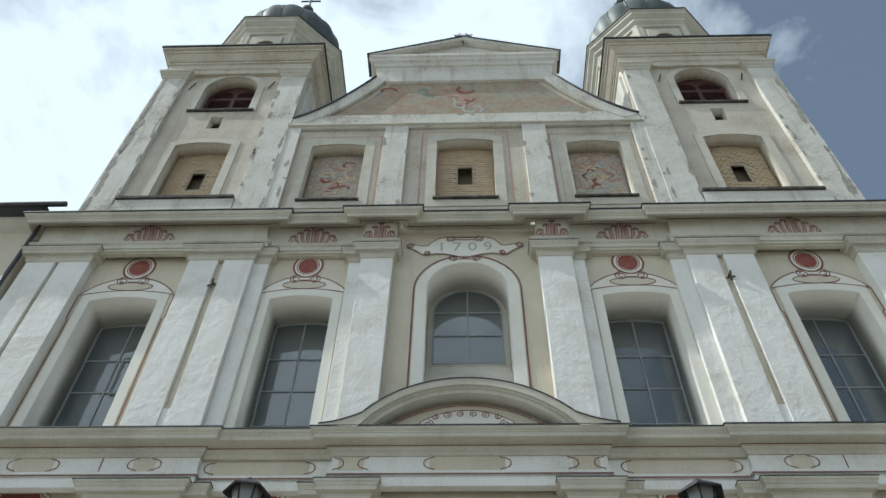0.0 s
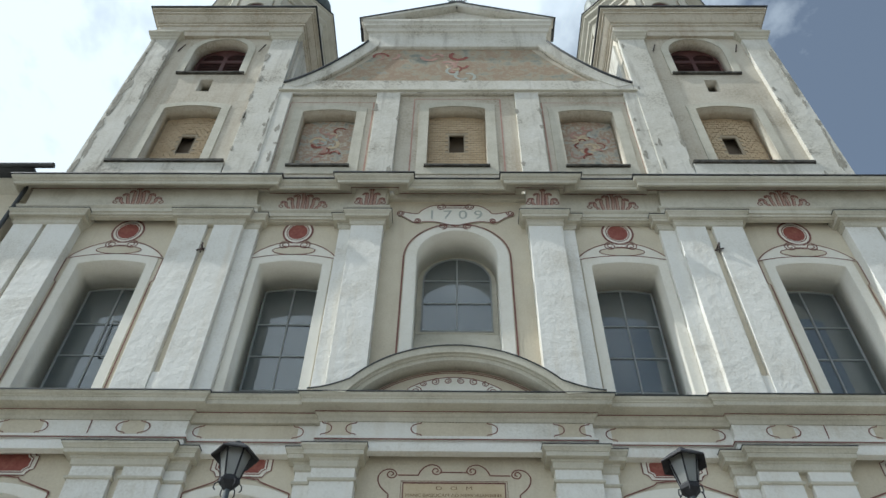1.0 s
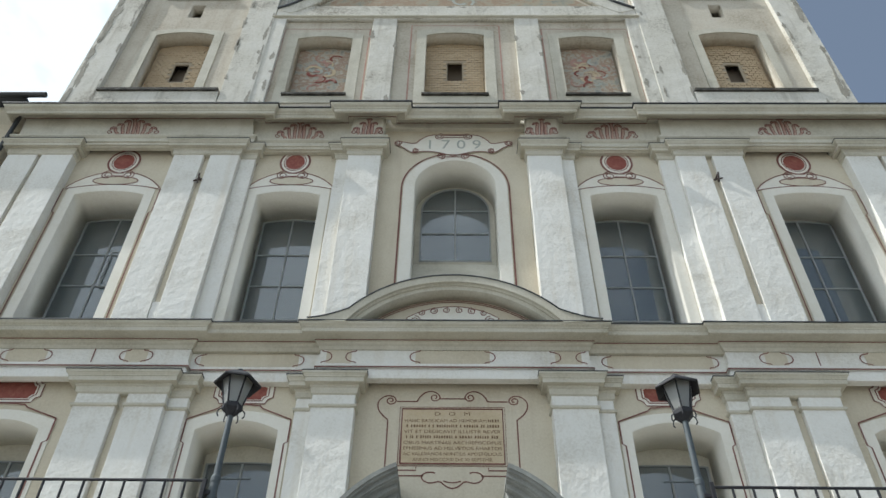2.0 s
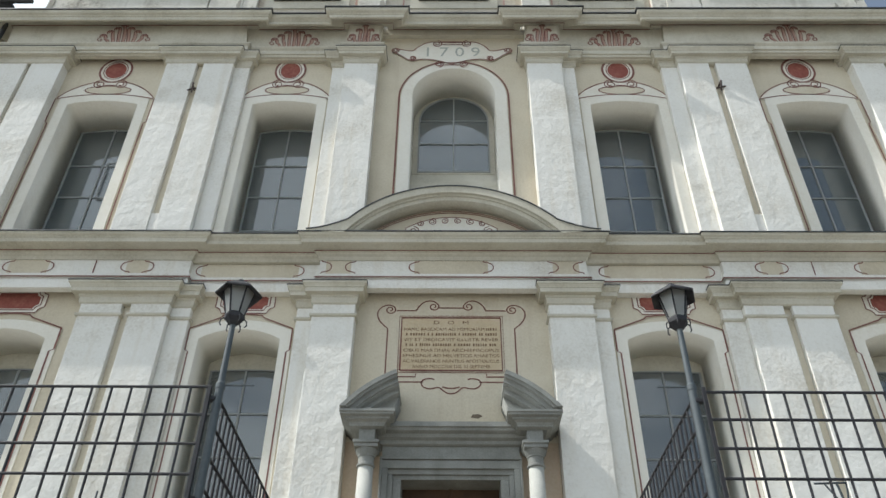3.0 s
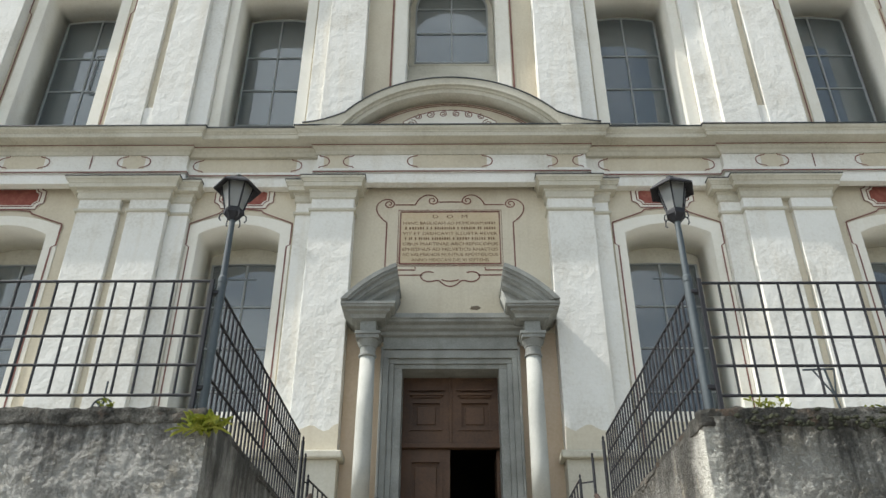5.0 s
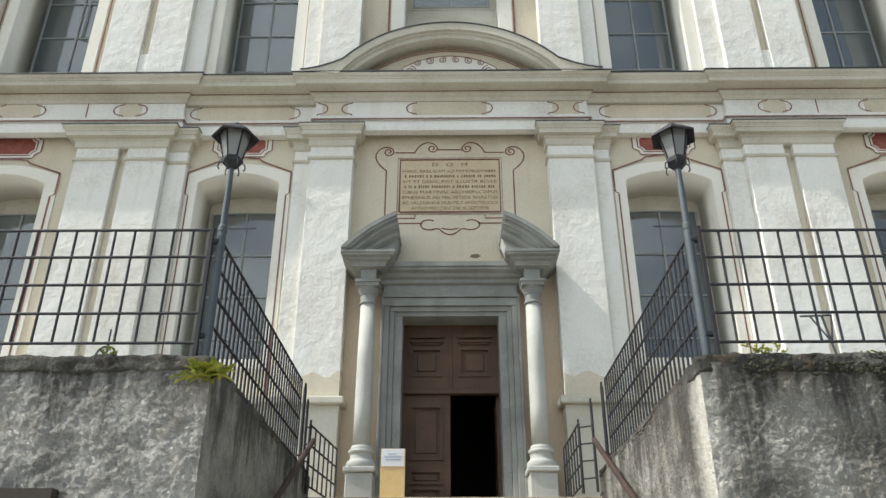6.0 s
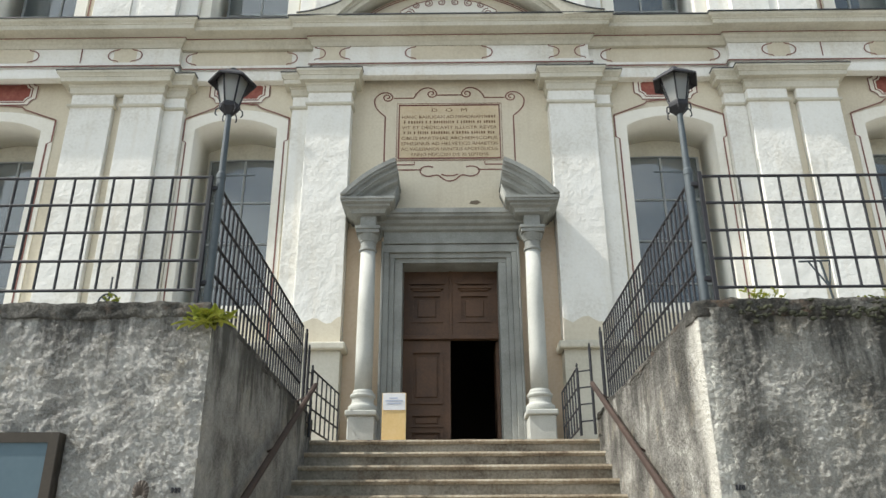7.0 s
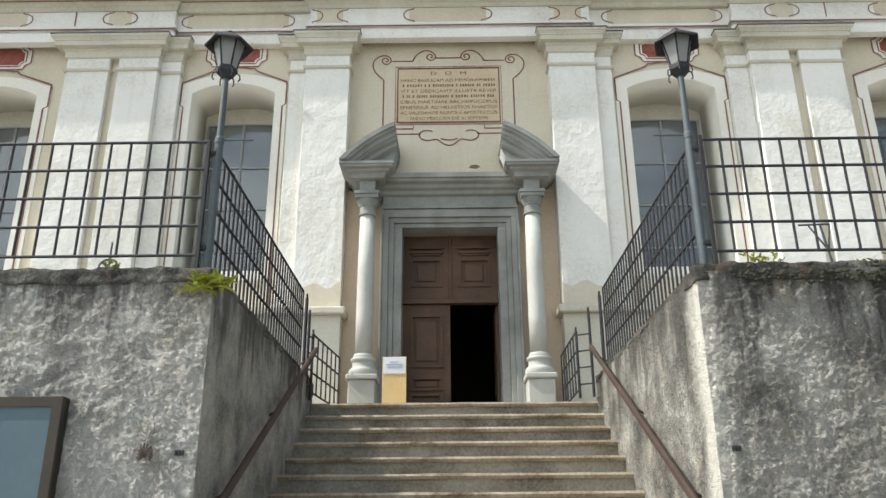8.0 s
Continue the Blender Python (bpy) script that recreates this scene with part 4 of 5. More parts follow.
def rough_wall(name, y0, y1, z1, inner, label, mat, side_mat):
    """Retaining wall in rough render: front, inner side and top, lumpy all over."""
    bm = bmesh.new()
    way = 1 if inner > 0 else -1

    def lumps(p, k):
        ridge = (1 - abs(noise.noise(p * 15))) ** 3 * max(0.0, 0.5 + noise.noise(p * 1.9 + Vector((7, 3, 1))))
        return k * (0.009 * ridge + 0.007 * noise.noise(p * 27) + 0.010 * noise.noise(p * 58) + 0.010 * noise.noise(p * 10)) + 0.022 * noise.noise(p * 1.4) + 0.010 * noise.noise(p * 4.5)

    def shift(p, k):
        p = Vector(p)
        out = Vector((-way * (1.0 if k < 1 else 0.2), -1.0 if k >= 1 else -0.2, 0.15))
        return p + out * lumps(p, k)

    def sheet(o, u, v, nu, nv, side=False):
        o, u, v = Vector(o), Vector(u), Vector(v)
        k = 0.55 if side else 1.0
        g = []
        for i in range(nu + 1):
            row = []
            for j in range(nv + 1):
                p = o + u * i / nu + v * j / nv
                near = min(1.0, (p.y - y0) / 0.12) if side else 1.0
                row.append(bm.verts.new(shift(p, 1.0).lerp(shift(p, k), near) if side else shift(p, k)))
            g.append(row)
        for i in range(nu):
            for j in range(nv):
                f = bm.faces.new((g[i][j], g[i + 1][j], g[i + 1][j + 1], g[i][j + 1]))
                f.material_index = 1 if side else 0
    seen, fine = 2.3, 0.0135
    low = 1.2
    nz = int((z1 - low) / fine)
    sheet((inner, y0, low), (way * seen, 0, 0), (0, 0, z1 - low), int(seen / fine), nz)
    sheet((inner, y0, 0.0), (way * seen, 0, 0), (0, 0, low), 40, 20)
    sheet((inner + way * seen, y0, 0.0), (way * 4.9, 0, 0), (0, 0, z1), 60, 40)
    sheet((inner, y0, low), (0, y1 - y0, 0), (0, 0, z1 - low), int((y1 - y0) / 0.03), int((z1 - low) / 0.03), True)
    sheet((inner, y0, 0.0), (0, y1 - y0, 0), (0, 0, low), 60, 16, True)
    sheet((inner, y0, z1), (0, y1 - y0, 0), (way * 0.4, 0, 0), 120, 10)
    sheet((inner, y0, z1), (way * 7.2, 0, 0), (0, 0.4, 0), 160, 10)
    ob = part(name, bm, mat, smooth=True)
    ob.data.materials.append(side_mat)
    return tagged(ob, label, "retaining wall", kind="structure")


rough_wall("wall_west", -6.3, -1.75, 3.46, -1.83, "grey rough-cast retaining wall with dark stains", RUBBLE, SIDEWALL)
rough_wall("wall_east", -6.3, -1.75, 3.46, 1.83, "blackened rough-cast retaining wall with dark runs and a paler corner", RUBBLE_DARK, EASTSIDE)


def rough_coping(name, x0, x1, y0, y1, z0, z1, step=0.03):
    """The broken, mossy top course of the wall."""
    bm = bmesh.new()
    nx, ny, nz = max(4, int((x1 - x0) / step)), max(4, int((y1 - y0) / step)), 5

    def face(o, u, v, nu, nv):
        g = []
        for i in range(nu + 1):
            row = []
            for j in range(nv + 1):
                p = Vector(o) + Vector(u) * i / nu + Vector(v) * j / nv
                up = Vector((0.2, 0.2, 1.0))
                p2 = p + noise.noise_vector(p * 3.0) * 0.018 + noise.noise_vector(p * 13) * 0.014 + noise.noise_vector(p * 34) * 0.008
                if p.z > z0 + 0.02:
                    p2 -= up * 0.035 * max(0.0, noise.noise(p * 2.1 + Vector((3, 0, 0))))
                row.append(bm.verts.new(p2))
            g.append(row)
        for i in range(nu):
            for j in range(nv):
                bm.faces.new((g[i][j], g[i + 1][j], g[i + 1][j + 1], g[i][j + 1]))
    w, d, h = x1 - x0, y1 - y0, z1 - z0
    face((x0, y0, z0), (w, 0, 0), (0, 0, h), nx, nz)
    face((x0, y1, z0), (w, 0, 0), (0, 0, h), nx, nz)
    face((x0, y0, z0), (0, d, 0), (0, 0, h), ny, nz)
    face((x1, y0, z0), (0, d, 0), (0, 0, h), ny, nz)
    face((x0, y0, z1), (w, 0, 0), (0, d, 0), nx, ny)
    face((x0, y0, z0), (w, 0, 0), (0, d, 0), nx, ny)
    bmesh.ops.remove_doubles(bm, verts=bm.verts[:], dist=0.0005)
    return tagged(part(name, bm, COPING, smooth=True), "blackened uneven stone coping on the retaining wall", "coping", kind="structure")


rough_coping("coping_west", -9.0, -1.84, -6.315, -5.95, 3.41, 3.55)
rough_coping("coping_east", 1.82, 9.0, -6.315, -5.95, 3.40, 3.53)
for s in (-1, 1):
    rough_coping("coping_side_west" if s < 0 else "coping_side_east", *sorted((s * 1.84, s * 2.15)), -5.95, -1.8, 3.43, 3.52)

# ---- railings ----
def bar_mesh(name, length, r):
    me = bpy.data.meshes.new(name)
    bm = bmesh.new()
    bmesh.ops.create_cone(bm, cap_ends=True, segments=8, radius1=r, radius2=r, depth=length)
    bm.to_mesh(me)
    bm.free()
    me.materials.append(IRON)
    return me


def railing(name, a, b, z0, z1, gap, rails, label, r=0.011):
    """Upright bars and level rails from a to b (x, y)."""
    a, b = Vector(a), Vector(b)
    d = b - a
    run = thing("railing", (*((a + b) / 2), z0), label, "railing", "railings round the stair")
    upright = bar_mesh("bar", z1 - z0, r)
    n = int(round(d.length / gap))
    for i in range(n + 1):
        p = a + d * i / n
        ob = hang(new("bar", upright), run)
        ob.location = (p.x, p.y, (z0 + z1) / 2)
    level = bar_mesh("rail", d.length, r * 1.15)
    turn = Vector((d.x, d.y, 0)).to_track_quat("Z", "Y")
    for i in range(rails):
        z = z0 + (z1 - z0) * i / (rails - 1)
        ob = hang(new("rail", level), run)
        ob.rotation_mode = "QUATERNION"
        ob.location, ob.rotation_quaternion = (*((a + b) / 2), z), turn
    return run


IRONLABEL = "dark painted iron grid railing on the retaining wall"
railing("front", (-1.98, -6.27), (-6.48, -6.27), 3.65, 4.63, 0.16, 5, IRONLABEL)
railing("front", (2.0, -6.27), (6.50, -6.27), 3.64, 4.60, 0.16, 5, IRONLABEL)
for s in (-1, 1):
    railing("side", (s * 1.92, -6.15), (s * 1.92, -2.3), 3.58, 4.56, 0.128, 5, "dark painted iron grid railing beside the stair")
    gx = 1.57 if s > 0 else -1.66
    railing("gate", (gx if s > 0 else -1.80, -2.08), (gx, -0.66), 3.30, 4.04, 0.24, 4, "open iron gate leaf at the top of the stair")
    for px, py, z0, z1, r in ((s * 1.89, -2.2, 3.50, 4.50, 0.022), (s * 1.73 if s > 0 else -1.84, -2.22, 3.19, 4.28, 0.018), (gx if s > 0 else -1.80, -2.13, 3.19, 4.04, 0.018)):
        posts = thing("gate_post", (px, py, z0), "slim dark iron gate post with a curled tip", "post", "gate posts")
        part("post", rod(bmesh.new(), (px, py, z0), (px, py, z1), r), IRON, posts)
        curl = bmesh.new()
        pts = spiral(0, 0, 0.045, 0.8, 0.0)
        for p, q in zip(pts, pts[1:]):
            rod(curl, (px, py + p[0], z1 + 0.02 + p[1]), (px, py + q[0], z1 + 0.02 + q[1]), 0.009, 5)
        part("tip", curl, IRON, posts)
    link = thing("railing", (s * 1.65, -2.17, 3.3), "short iron rails joining two gate posts", "railing", "railings round the stair")
    for k in range(4):
        part("rail", rod(bmesh.new(), (s * 1.73 if s > 0 else -1.84, -2.22, 3.36 + 0.21 * k), (gx if s > 0 else -1.80, -2.13, 3.36 + 0.21 * k), 0.01, 6), IRON, link)
    # end post of the front railing, clipped to the lamp post
    ex = -1.985 if s < 0 else 2.005
    post = thing("railing_post", (ex, -6.27, 3.5), "square dark iron end post clipped to the lamp post", "post", "railing end posts")
    part("post", boxes((ex - 0.016, ex + 0.016, -6.286, -6.254, 3.50, 4.64), bevel=0.004), IRON, post)
    for z in (3.70, 4.52):
        part("clip", boxes((min(ex, s * 1.93), max(ex, s * 1.93), -6.262, -6.205, z, z + 0.035), bevel=0.006), IRON, post)
    rail = thing("handrail", (s * 1.72, -4.0, 2.0), "rusty brown iron handrail fixed to the stair wall", "handrail", "stair handrails")
    part("rail", rod(bmesh.new(), (s * 1.72, -2.3, 3.80), (s * 1.72, -6.9, 1.35), 0.032), RUST, rail)
    for y in (-2.6, -4.2, -5.8):
        z = 3.80 + (y + 2.3) * (3.80 - 1.35) / 4.6
        part("bracket", rod(bmesh.new(), (s * 1.72, y, z - 0.02), (s * 1.88, y, z - 0.10), 0.012), RUST, rail)


# ---- lamp posts ----
def lamp_post(x, y, z0, zl, arm):
    lamp = thing("lamp_post", (x, y, z0), "grey-green pole with a dark six-sided glass lantern", "lamp post", "lamp posts at the stair")
    part("pole", lathe(bmesh.new(), x, y, [(0.035, z0), (0.035, z0 + 1.18), (0.040, z0 + 1.19), (0.040, z0 + 1.23), (0.028, z0 + 1.25), (0.025, zl)], 16), POLE, lamp)
    head = part("lantern", lathe(bmesh.new(), x, y, [(0.035, zl - 0.03), (0.06, zl), (0.088, zl + 0.03), (0.092, zl + 0.06), (0.082, zl + 0.08), (0.03, zl + 0.085)], 6, 0.2), IRON, lamp, "dark metal lantern with pale glass")
    t = 0.2
    lo, hi = (0.078, zl + 0.075), (0.135, zl + 0.315)
    for k in range(6):
        a, b = t + k * math.pi / 3, t + (k + 1) * math.pi / 3
        c = [(x + r * math.cos(q), y + r * math.sin(q), z) for (r, z), q in ((lo, a), (lo, b), (hi, b), (hi, a))]
        bm = bmesh.new()
        f = bm.faces.new([bm.verts.new(p) for p in c])
        e = bmesh.ops.extrude_face_region(bm, geom=[f])
        n = Vector((math.cos((a + b) / 2), math.sin((a + b) / 2), 0)) * -0.004
        bmesh.ops.translate(bm, vec=n, verts=[q for q in e["geom"] if isinstance(q, bmesh.types.BMVert)])
        part("pane", bm, LAMPGLASS, head)
        part("rib", rod(bmesh.new(), c[0], c[3], 0.008, 6), IRON, head)
        curl = bmesh.new()
        for p, q in zip(*[[Vector((x + r * math.cos(a), y + r * math.sin(a), z)) for r, z in ((0.085, zl + 0.04), (0.11, zl + 0.02), (0.115, zl - 0.02), (0.1, zl - 0.04))][w:][:3] for w in (0, 1)]):
            rod(curl, p, q, 0.006, 5)
        part("scroll", curl, IRON, head)
    part("roof", lathe(bmesh.new(), x, y, [(0.125, zl + 0.325), (0.135, zl + 0.315), (0.20, zl + 0.28), (0.208, zl + 0.285), (0.205, zl + 0.30), (0.10, zl + 0.385), (0.04, zl + 0.40), (0.04, zl + 0.43), (0.02, zl + 0.45)], 6, t), IRON, head)
    part("bulb", lathe(bmesh.new(), x, y, [(0.02, zl + 0.05), (0.03, zl + 0.12), (0.045, zl + 0.19), (0.03, zl + 0.25), (0.01, zl + 0.26)], 12), PAPER, head, smooth=True)
    part("ladder_arm", rod(bmesh.new(), (x - arm * 0.03, y, z0 + 1.22), (x + arm * 0.28, y, z0 + 1.22), 0.009, 6), POLE, lamp)
    return lamp


lamp_post(-1.92, -6.22, 3.45, 5.28, 1)
lamp_post(1.93, -6.22, 3.45, 5.25, -1)
# ---- painted ornament on the plaster ----
def lines(name, rows, width, y, mat=LINE, parent=church):
    """Painted lines: each row is a run of points in x, z."""
    bm = bmesh.new()
    for r in rows:
        ribbon(bm, r, width, y)
    return part(name, bm, mat, parent)


def ellipse(cx, cz, a, b, n=36):
    return [(cx + a * math.cos(2 * math.pi * i / n), cz + b * math.sin(2 * math.pi * i / n)) for i in range(n)]


def closed(pts):
    return [*pts, pts[0]]


def arc_over(x, h, z, rise, n=16):
    return arched(x - h, x + h, z, z, rise, n)[2:][::-1]


for x, h in BAYS:
    # roundel above each upper window
    roundel = part("roundel", plate(ellipse(x, 16.2, 0.36, 0.41), [], -0.006, 0.003), REVEAL, church, "painted red roundel with white rings")
    part("roundel_disc", plate(ellipse(x, 16.2, 0.24, 0.27), [], -0.011, 0.0), RED, roundel)
    lines("roundel_ring", [closed(ellipse(x, 16.2, 0.36, 0.41))], 0.05, -0.012, LINE, roundel)
    lines("roundel_ring", [closed(ellipse(x, 16.2, 0.272, 0.31))], 0.022, -0.012, LINE, roundel)
    # hood with two scrolls
    o = h + 0.28
    hood = part("painted_hood", plate(arched(x - o, x + o, 15.22, 15.24, 0.56, 20), [], -0.014, 0.003), REVEAL, church, "white painted hood outlined in red-brown")
    part("hood_field", plate(ellipse(x, 15.50, 0.5, 0.13), [], -0.018, 0.0), CREAM, hood)
    left = [p for p in arc_over(x, o, 15.24, 0.58, 30) if p[0] < x - 0.22]
    rows = [left, [(2 * x - a, b) for a, b in left], arc_over(x, o, 15.21, 0.15), closed(ellipse(x, 15.50, 0.52, 0.14))]
    for s in (-1, 1):
        sp = spiral(0.24, 15.70, 0.15, 1.7, math.radians(100), -1)
        rows.append([(x + s * a, b) for a, b in sp])
        rows.append([(x + s * a, b) for a, b in [(o - 0.03, 10.9), (o - 0.03, 14.4), (o + 0.03, 14.46), (o + 0.03, 15.22)]])
    rows.append([(x - 0.12, 15.77), (x + 0.12, 15.77)])
    rows.append([(x - 0.12, 15.67), (x + 0.12, 15.67)])
    lines("painted_line", rows, 0.026, -0.021, LINE, hood)
    # lower window: eared line and red field with cut corners
    q = h + 0.13
    edge = [(x - q, 4.95), (x - q, 8.62), (x - q - 0.06, 8.66), (x - q - 0.06, 9.1)]
    over = [(x - q - 0.06, 9.1)] + [(x - 0.42, 9.32), (x - 0.36, 9.38)] + arc_over(x, 0.3, 9.38, 0.03, 6) + [(x + 0.36, 9.38), (x + 0.42, 9.32), (x + q + 0.06, 9.1)]
    lines("painted_line", [edge, [(2 * x - a, b) for a, b in edge], over], 0.026, -0.025)

    def cut(a, b, c):
        out = []
        for sx_, sz_ in ((-1, -1), (1, -1), (1, 1), (-1, 1)):
            corner = [(x + sx_ * a, 9.69 + sz_ * (b - c)), (x + sx_ * (a - c * 0.5), 9.69 + sz_ * (b - c * 0.8)), (x + sx_ * (a - c * 0.8), 9.69 + sz_ * (b - c * 0.5)), (x + sx_ * (a - c), 9.69 + sz_ * b)]
            out += corner if sx_ * sz_ > 0 else corner[::-1]
        return out
    tablet = part("painted_tablet", plate(cut(0.56, 0.26, 0.13), [], -0.006, 0.003), REVEAL, church, "painted red tablet with cut corners")
    part("tablet_field", plate(cut(0.43, 0.17, 0.09), [], -0.011, 0.0), RED, tablet)
    lines("tablet_line", [closed(cut(0.56, 0.26, 0.13)), closed(cut(0.47, 0.20, 0.10))], 0.022, -0.013, LINE, tablet)

# line round the arched window
ring = arched(AX - 1.24, AX + 1.24, 11.0, 15.3, 1.22, 30)[2:]
lines("painted_line", [[(AX + 1.24, 11.2)] + ring + [(AX - 1.24, 11.2)]], 0.036, -0.022)

# date cartouche
half_top = bezier((0.0, 17.13), (0.5, 17.13), (0.55, 17.22), (0.85, 16.98), 8) + bezier((0.85, 16.98), (0.9, 16.86), (1.0, 16.9), (1.38, 16.98), 8)[1:]
half_low = bezier((1.42, 16.86), (1.2, 16.84), (1.1, 16.66), (0.92, 16.64), 6) + bezier((0.92, 16.64), (0.7, 16.74), (0.4, 16.68), (0.0, 16.56), 6)[1:]
half_top, half_low = [[(x, 16.93 + (z - 16.93) * 1.4) for x, z in row] for row in (half_top, half_low)]
side_r = half_top + half_low
cart = part("date_cartouche", plate(side_r + mirror(side_r)[::-1][1:-1], [], -0.026, 0.003), REVEAL, church, "white painted cartouche with scrolls and a date")
rows = [half_top, mirror(half_top), half_low, mirror(half_low)]
for s in (-1, 1):
    for cx_, cz_, r_, st in ((0.36, 17.10, 0.11, 1.6), (0.3, 16.56, 0.10, -1.6), (1.36, 16.92, 0.09, 2.6), (0.92, 16.72, 0.075, -0.5)):
        rows.append([(s * a, b) for a, b in spiral(cx_, 16.93 + (cz_ - 16.93) * 1.4, r_ * 1.15, 1.8, st, 1 if st > 0 else -1)])
rows += [[(-0.24, 17.24), (0.24, 17.24)], [(-0.24, 17.13), (0.24, 17.13)], [(-0.18, 16.46), (0.18, 16.46)], [(-0.18, 16.38), (0.18, 16.38)]]
lines("painted_line", rows, 0.03, -0.032, LINE, cart)


def lettering(name, text, x, z, size, y, mat, parent, width=None, spacing=1.0):
    """Flat painted letters from the built-in font, centred at x, on the line z."""
    cu = bpy.data.curves.new(name, "FONT")
    cu.body, cu.size, cu.align_x, cu.space_character = text, size, "CENTER", spacing
    cu.resolution_u = 3
    ob = bpy.data.objects.new(name, cu)
    me = bpy.data.meshes.new_from_object(ob)
    bpy.data.objects.remove(ob)
    if width:
        xs = [v.co.x for v in me.vertices]
        k = width / (max(xs) - min(xs))
        me.transform(Matrix.Diagonal((k, 1, 1, 1)))
    me.transform(Matrix.Translation((x, y, z)) @ Matrix.Rotation(math.pi / 2, 4, "X"))
    me.materials.append(mat)
    return tagged(hang(new(name, me), parent), kind="stuff")


GREYPAINT = material("grey_green_paint", [(0.36, 0.38, 0.33), (0.46, 0.47, 0.42)], 0.9, 30, 4, 0)
for k, ch in enumerate("1709"):
    lettering("numeral", ch, (-0.57, -0.19, 0.19, 0.57)[k], 16.70, 0.48, -0.030, GREYPAINT, cart)


# acanthus tufts on the main frieze
def tuft(x, z, y, lobes, w, h):
    """Upright leaves with rolled tips, tallest in the middle, the outer ones drooping."""
    bm, back = bmesh.new(), bmesh.new()
    for k in range(-lobes, lobes + 1):
        f = k / lobes
        cx, top, r = x + w * 0.84 * f, z + h * (1 - 0.5 * abs(f) ** 1.2), w * 0.42 / lobes
        foot = x + w * 0.6 * f
        way = 1 if f > 0 else -1
        stem = bezier((foot, z), (foot, z + h * 0.3), (cx - r * way * 0.5, top - h * 0.4), (cx - r * 0.7 * way * (f != 0), top - r), 7)
        ribbon(bm, [(a - 0.034, b) for a, b in stem], 0.024, y)
        ribbon(bm, [(a + 0.034, b) for a, b in stem], 0.018, y - 0.0006)
        cap = [(cx + r * math.cos(a), top - r + r * math.sin(a)) for a in np.linspace(math.pi if f >= 0 else 0, (-0.6 if f > 0 else 0.0) if f >= 0 else math.pi + 0.6, 10)]
        ribbon(bm, cap, 0.032, y - 0.0012)
        ribbon(bm, [(cx + (a - cx) * 0.5, top - r + (b - top + r) * 0.5) for a, b in cap], 0.026, y - 0.0012)
        ribbon(back, stem, 0.035, y + 0.003)
        ribbon(back, [(cx - r * 0.7, top - r * 0.7), (cx + r * 0.7, top - r * 0.7)], r * 0.8, y + 0.0024)
    for e in (-1, 1):
        ribbon(bm, spiral(x + e * w * 0.95, z + 0.16, 0.08, 1.1, math.pi / 2, -e, 14), 0.028, y - 0.002)
    tuft_part = part("painted_leaves", bm, LINE, church, "tuft of painted red-brown leaves")
    part("leaf_tint", back, PINK, tuft_part)


for s in (-1, 1):
    tuft(s * 7.95, 16.86, Y2 - 0.008, 3, 0.58, 0.74)
    tuft(s * 3.85, 16.88, Y1 - 0.008, 3, 0.58, 0.74)
    part("frieze_block", boxes((s * 2.13 - 0.36, s * 2.13 + 0.36, Y2 - 0.05, 0.0, 16.70, 17.50)), TRIM, church)
    tuft(s * 2.13, 16.80, Y2 - 0.058, 2, 0.34, 0.72)

# fields and brackets on the string-course frieze
def bracket(x, way):
    return [(x - way * 0.09, 10.44), (x - way * 0.07, 10.41), (x - way * 0.01, 10.40)] + [(x + way * 0.10 * math.sin(a), 10.29 + 0.10 * math.cos(a)) for a in np.linspace(0.3, math.pi - 0.3, 8)] + [(x - way * 0.01, 10.18), (x - way * 0.07, 10.17), (x - way * 0.09, 10.14)]


def field(x0, x1, y):
    part("painted_field", boxes((x0, x1, y - 0.004, y + 0.01, 10.145, 10.435)), CREAM, church)


CY = Y2 - 0.001
FIELDS = ((-8.25, -7.5, CY), (-6.04, -5.63, CY), (-4.67, -2.85, Y1 - 0.001), (-2.32, -1.86, CY), (-0.68, 0.68, CY), (1.88, 2.36, CY), (2.85, 4.79, Y1 - 0.001), (5.71, 6.11, CY), (7.53, 8.28, CY))
for a, b, y in FIELDS:
    field(a, b, y)
    out = -1 if a in (-2.32, 1.88) else 1
    for e, w in ((a, -out), (b, out)):
        lines("painted_bracket", [bracket(e, w)], 0.022, y - 0.008)
for x in (-6.63, 6.67):
    lines("painted_bracket", [[(x, 10.14), (x, 10.44)]], 0.022, CY - 0.008)
for plan, rows in ((breaks(Y2, Y1, Y2), ((0.055, 10.045, 10.02), (0.004, 10.46, 10.44))), (breaks(Y2, Y2 + 0.07, Y2), ((0.108, 10.608, 10.588),))):
    for p, za, zb in rows:
        part("painted_line", cornice(plan, [(p, za), (p + 0.004, za), (p + 0.004, zb), (p, zb)], False), LINE, church)
part("painted_line", cornice(MAINPLAN, [(0.032, 17.555), (0.036, 17.555), (0.036, 17.53), (0.032, 17.53)], False), LINE, church)

# scrolls in the curved pediment
rows = [bow(2.44, 10.9), bow(2.40, 10.9)]
for s in (-1, 1):
    for cx_, cz_, r_ in ((0.13, 11.39, 0.075), (0.37, 11.37, 0.085), (0.60, 11.32, 0.07), (0.72, 11.14, 0.11)):
        rows.append([(s * a, b) for a, b in spiral(cx_, cz_, r_, 1.6, 1.5, 1)])
rows.append(arched(-0.88, 0.88, 10.9, 11.2, 0.28, 20)[1:] + [(-0.88, 10.9)])
lines("painted_scroll", rows, 0.02, -0.288, LINE, pediment)
part("scroll_ground", plate(arched(-0.88, 0.88, 10.86, 11.2, 0.28, 20), [], -0.284, -0.275), REVEAL, pediment)

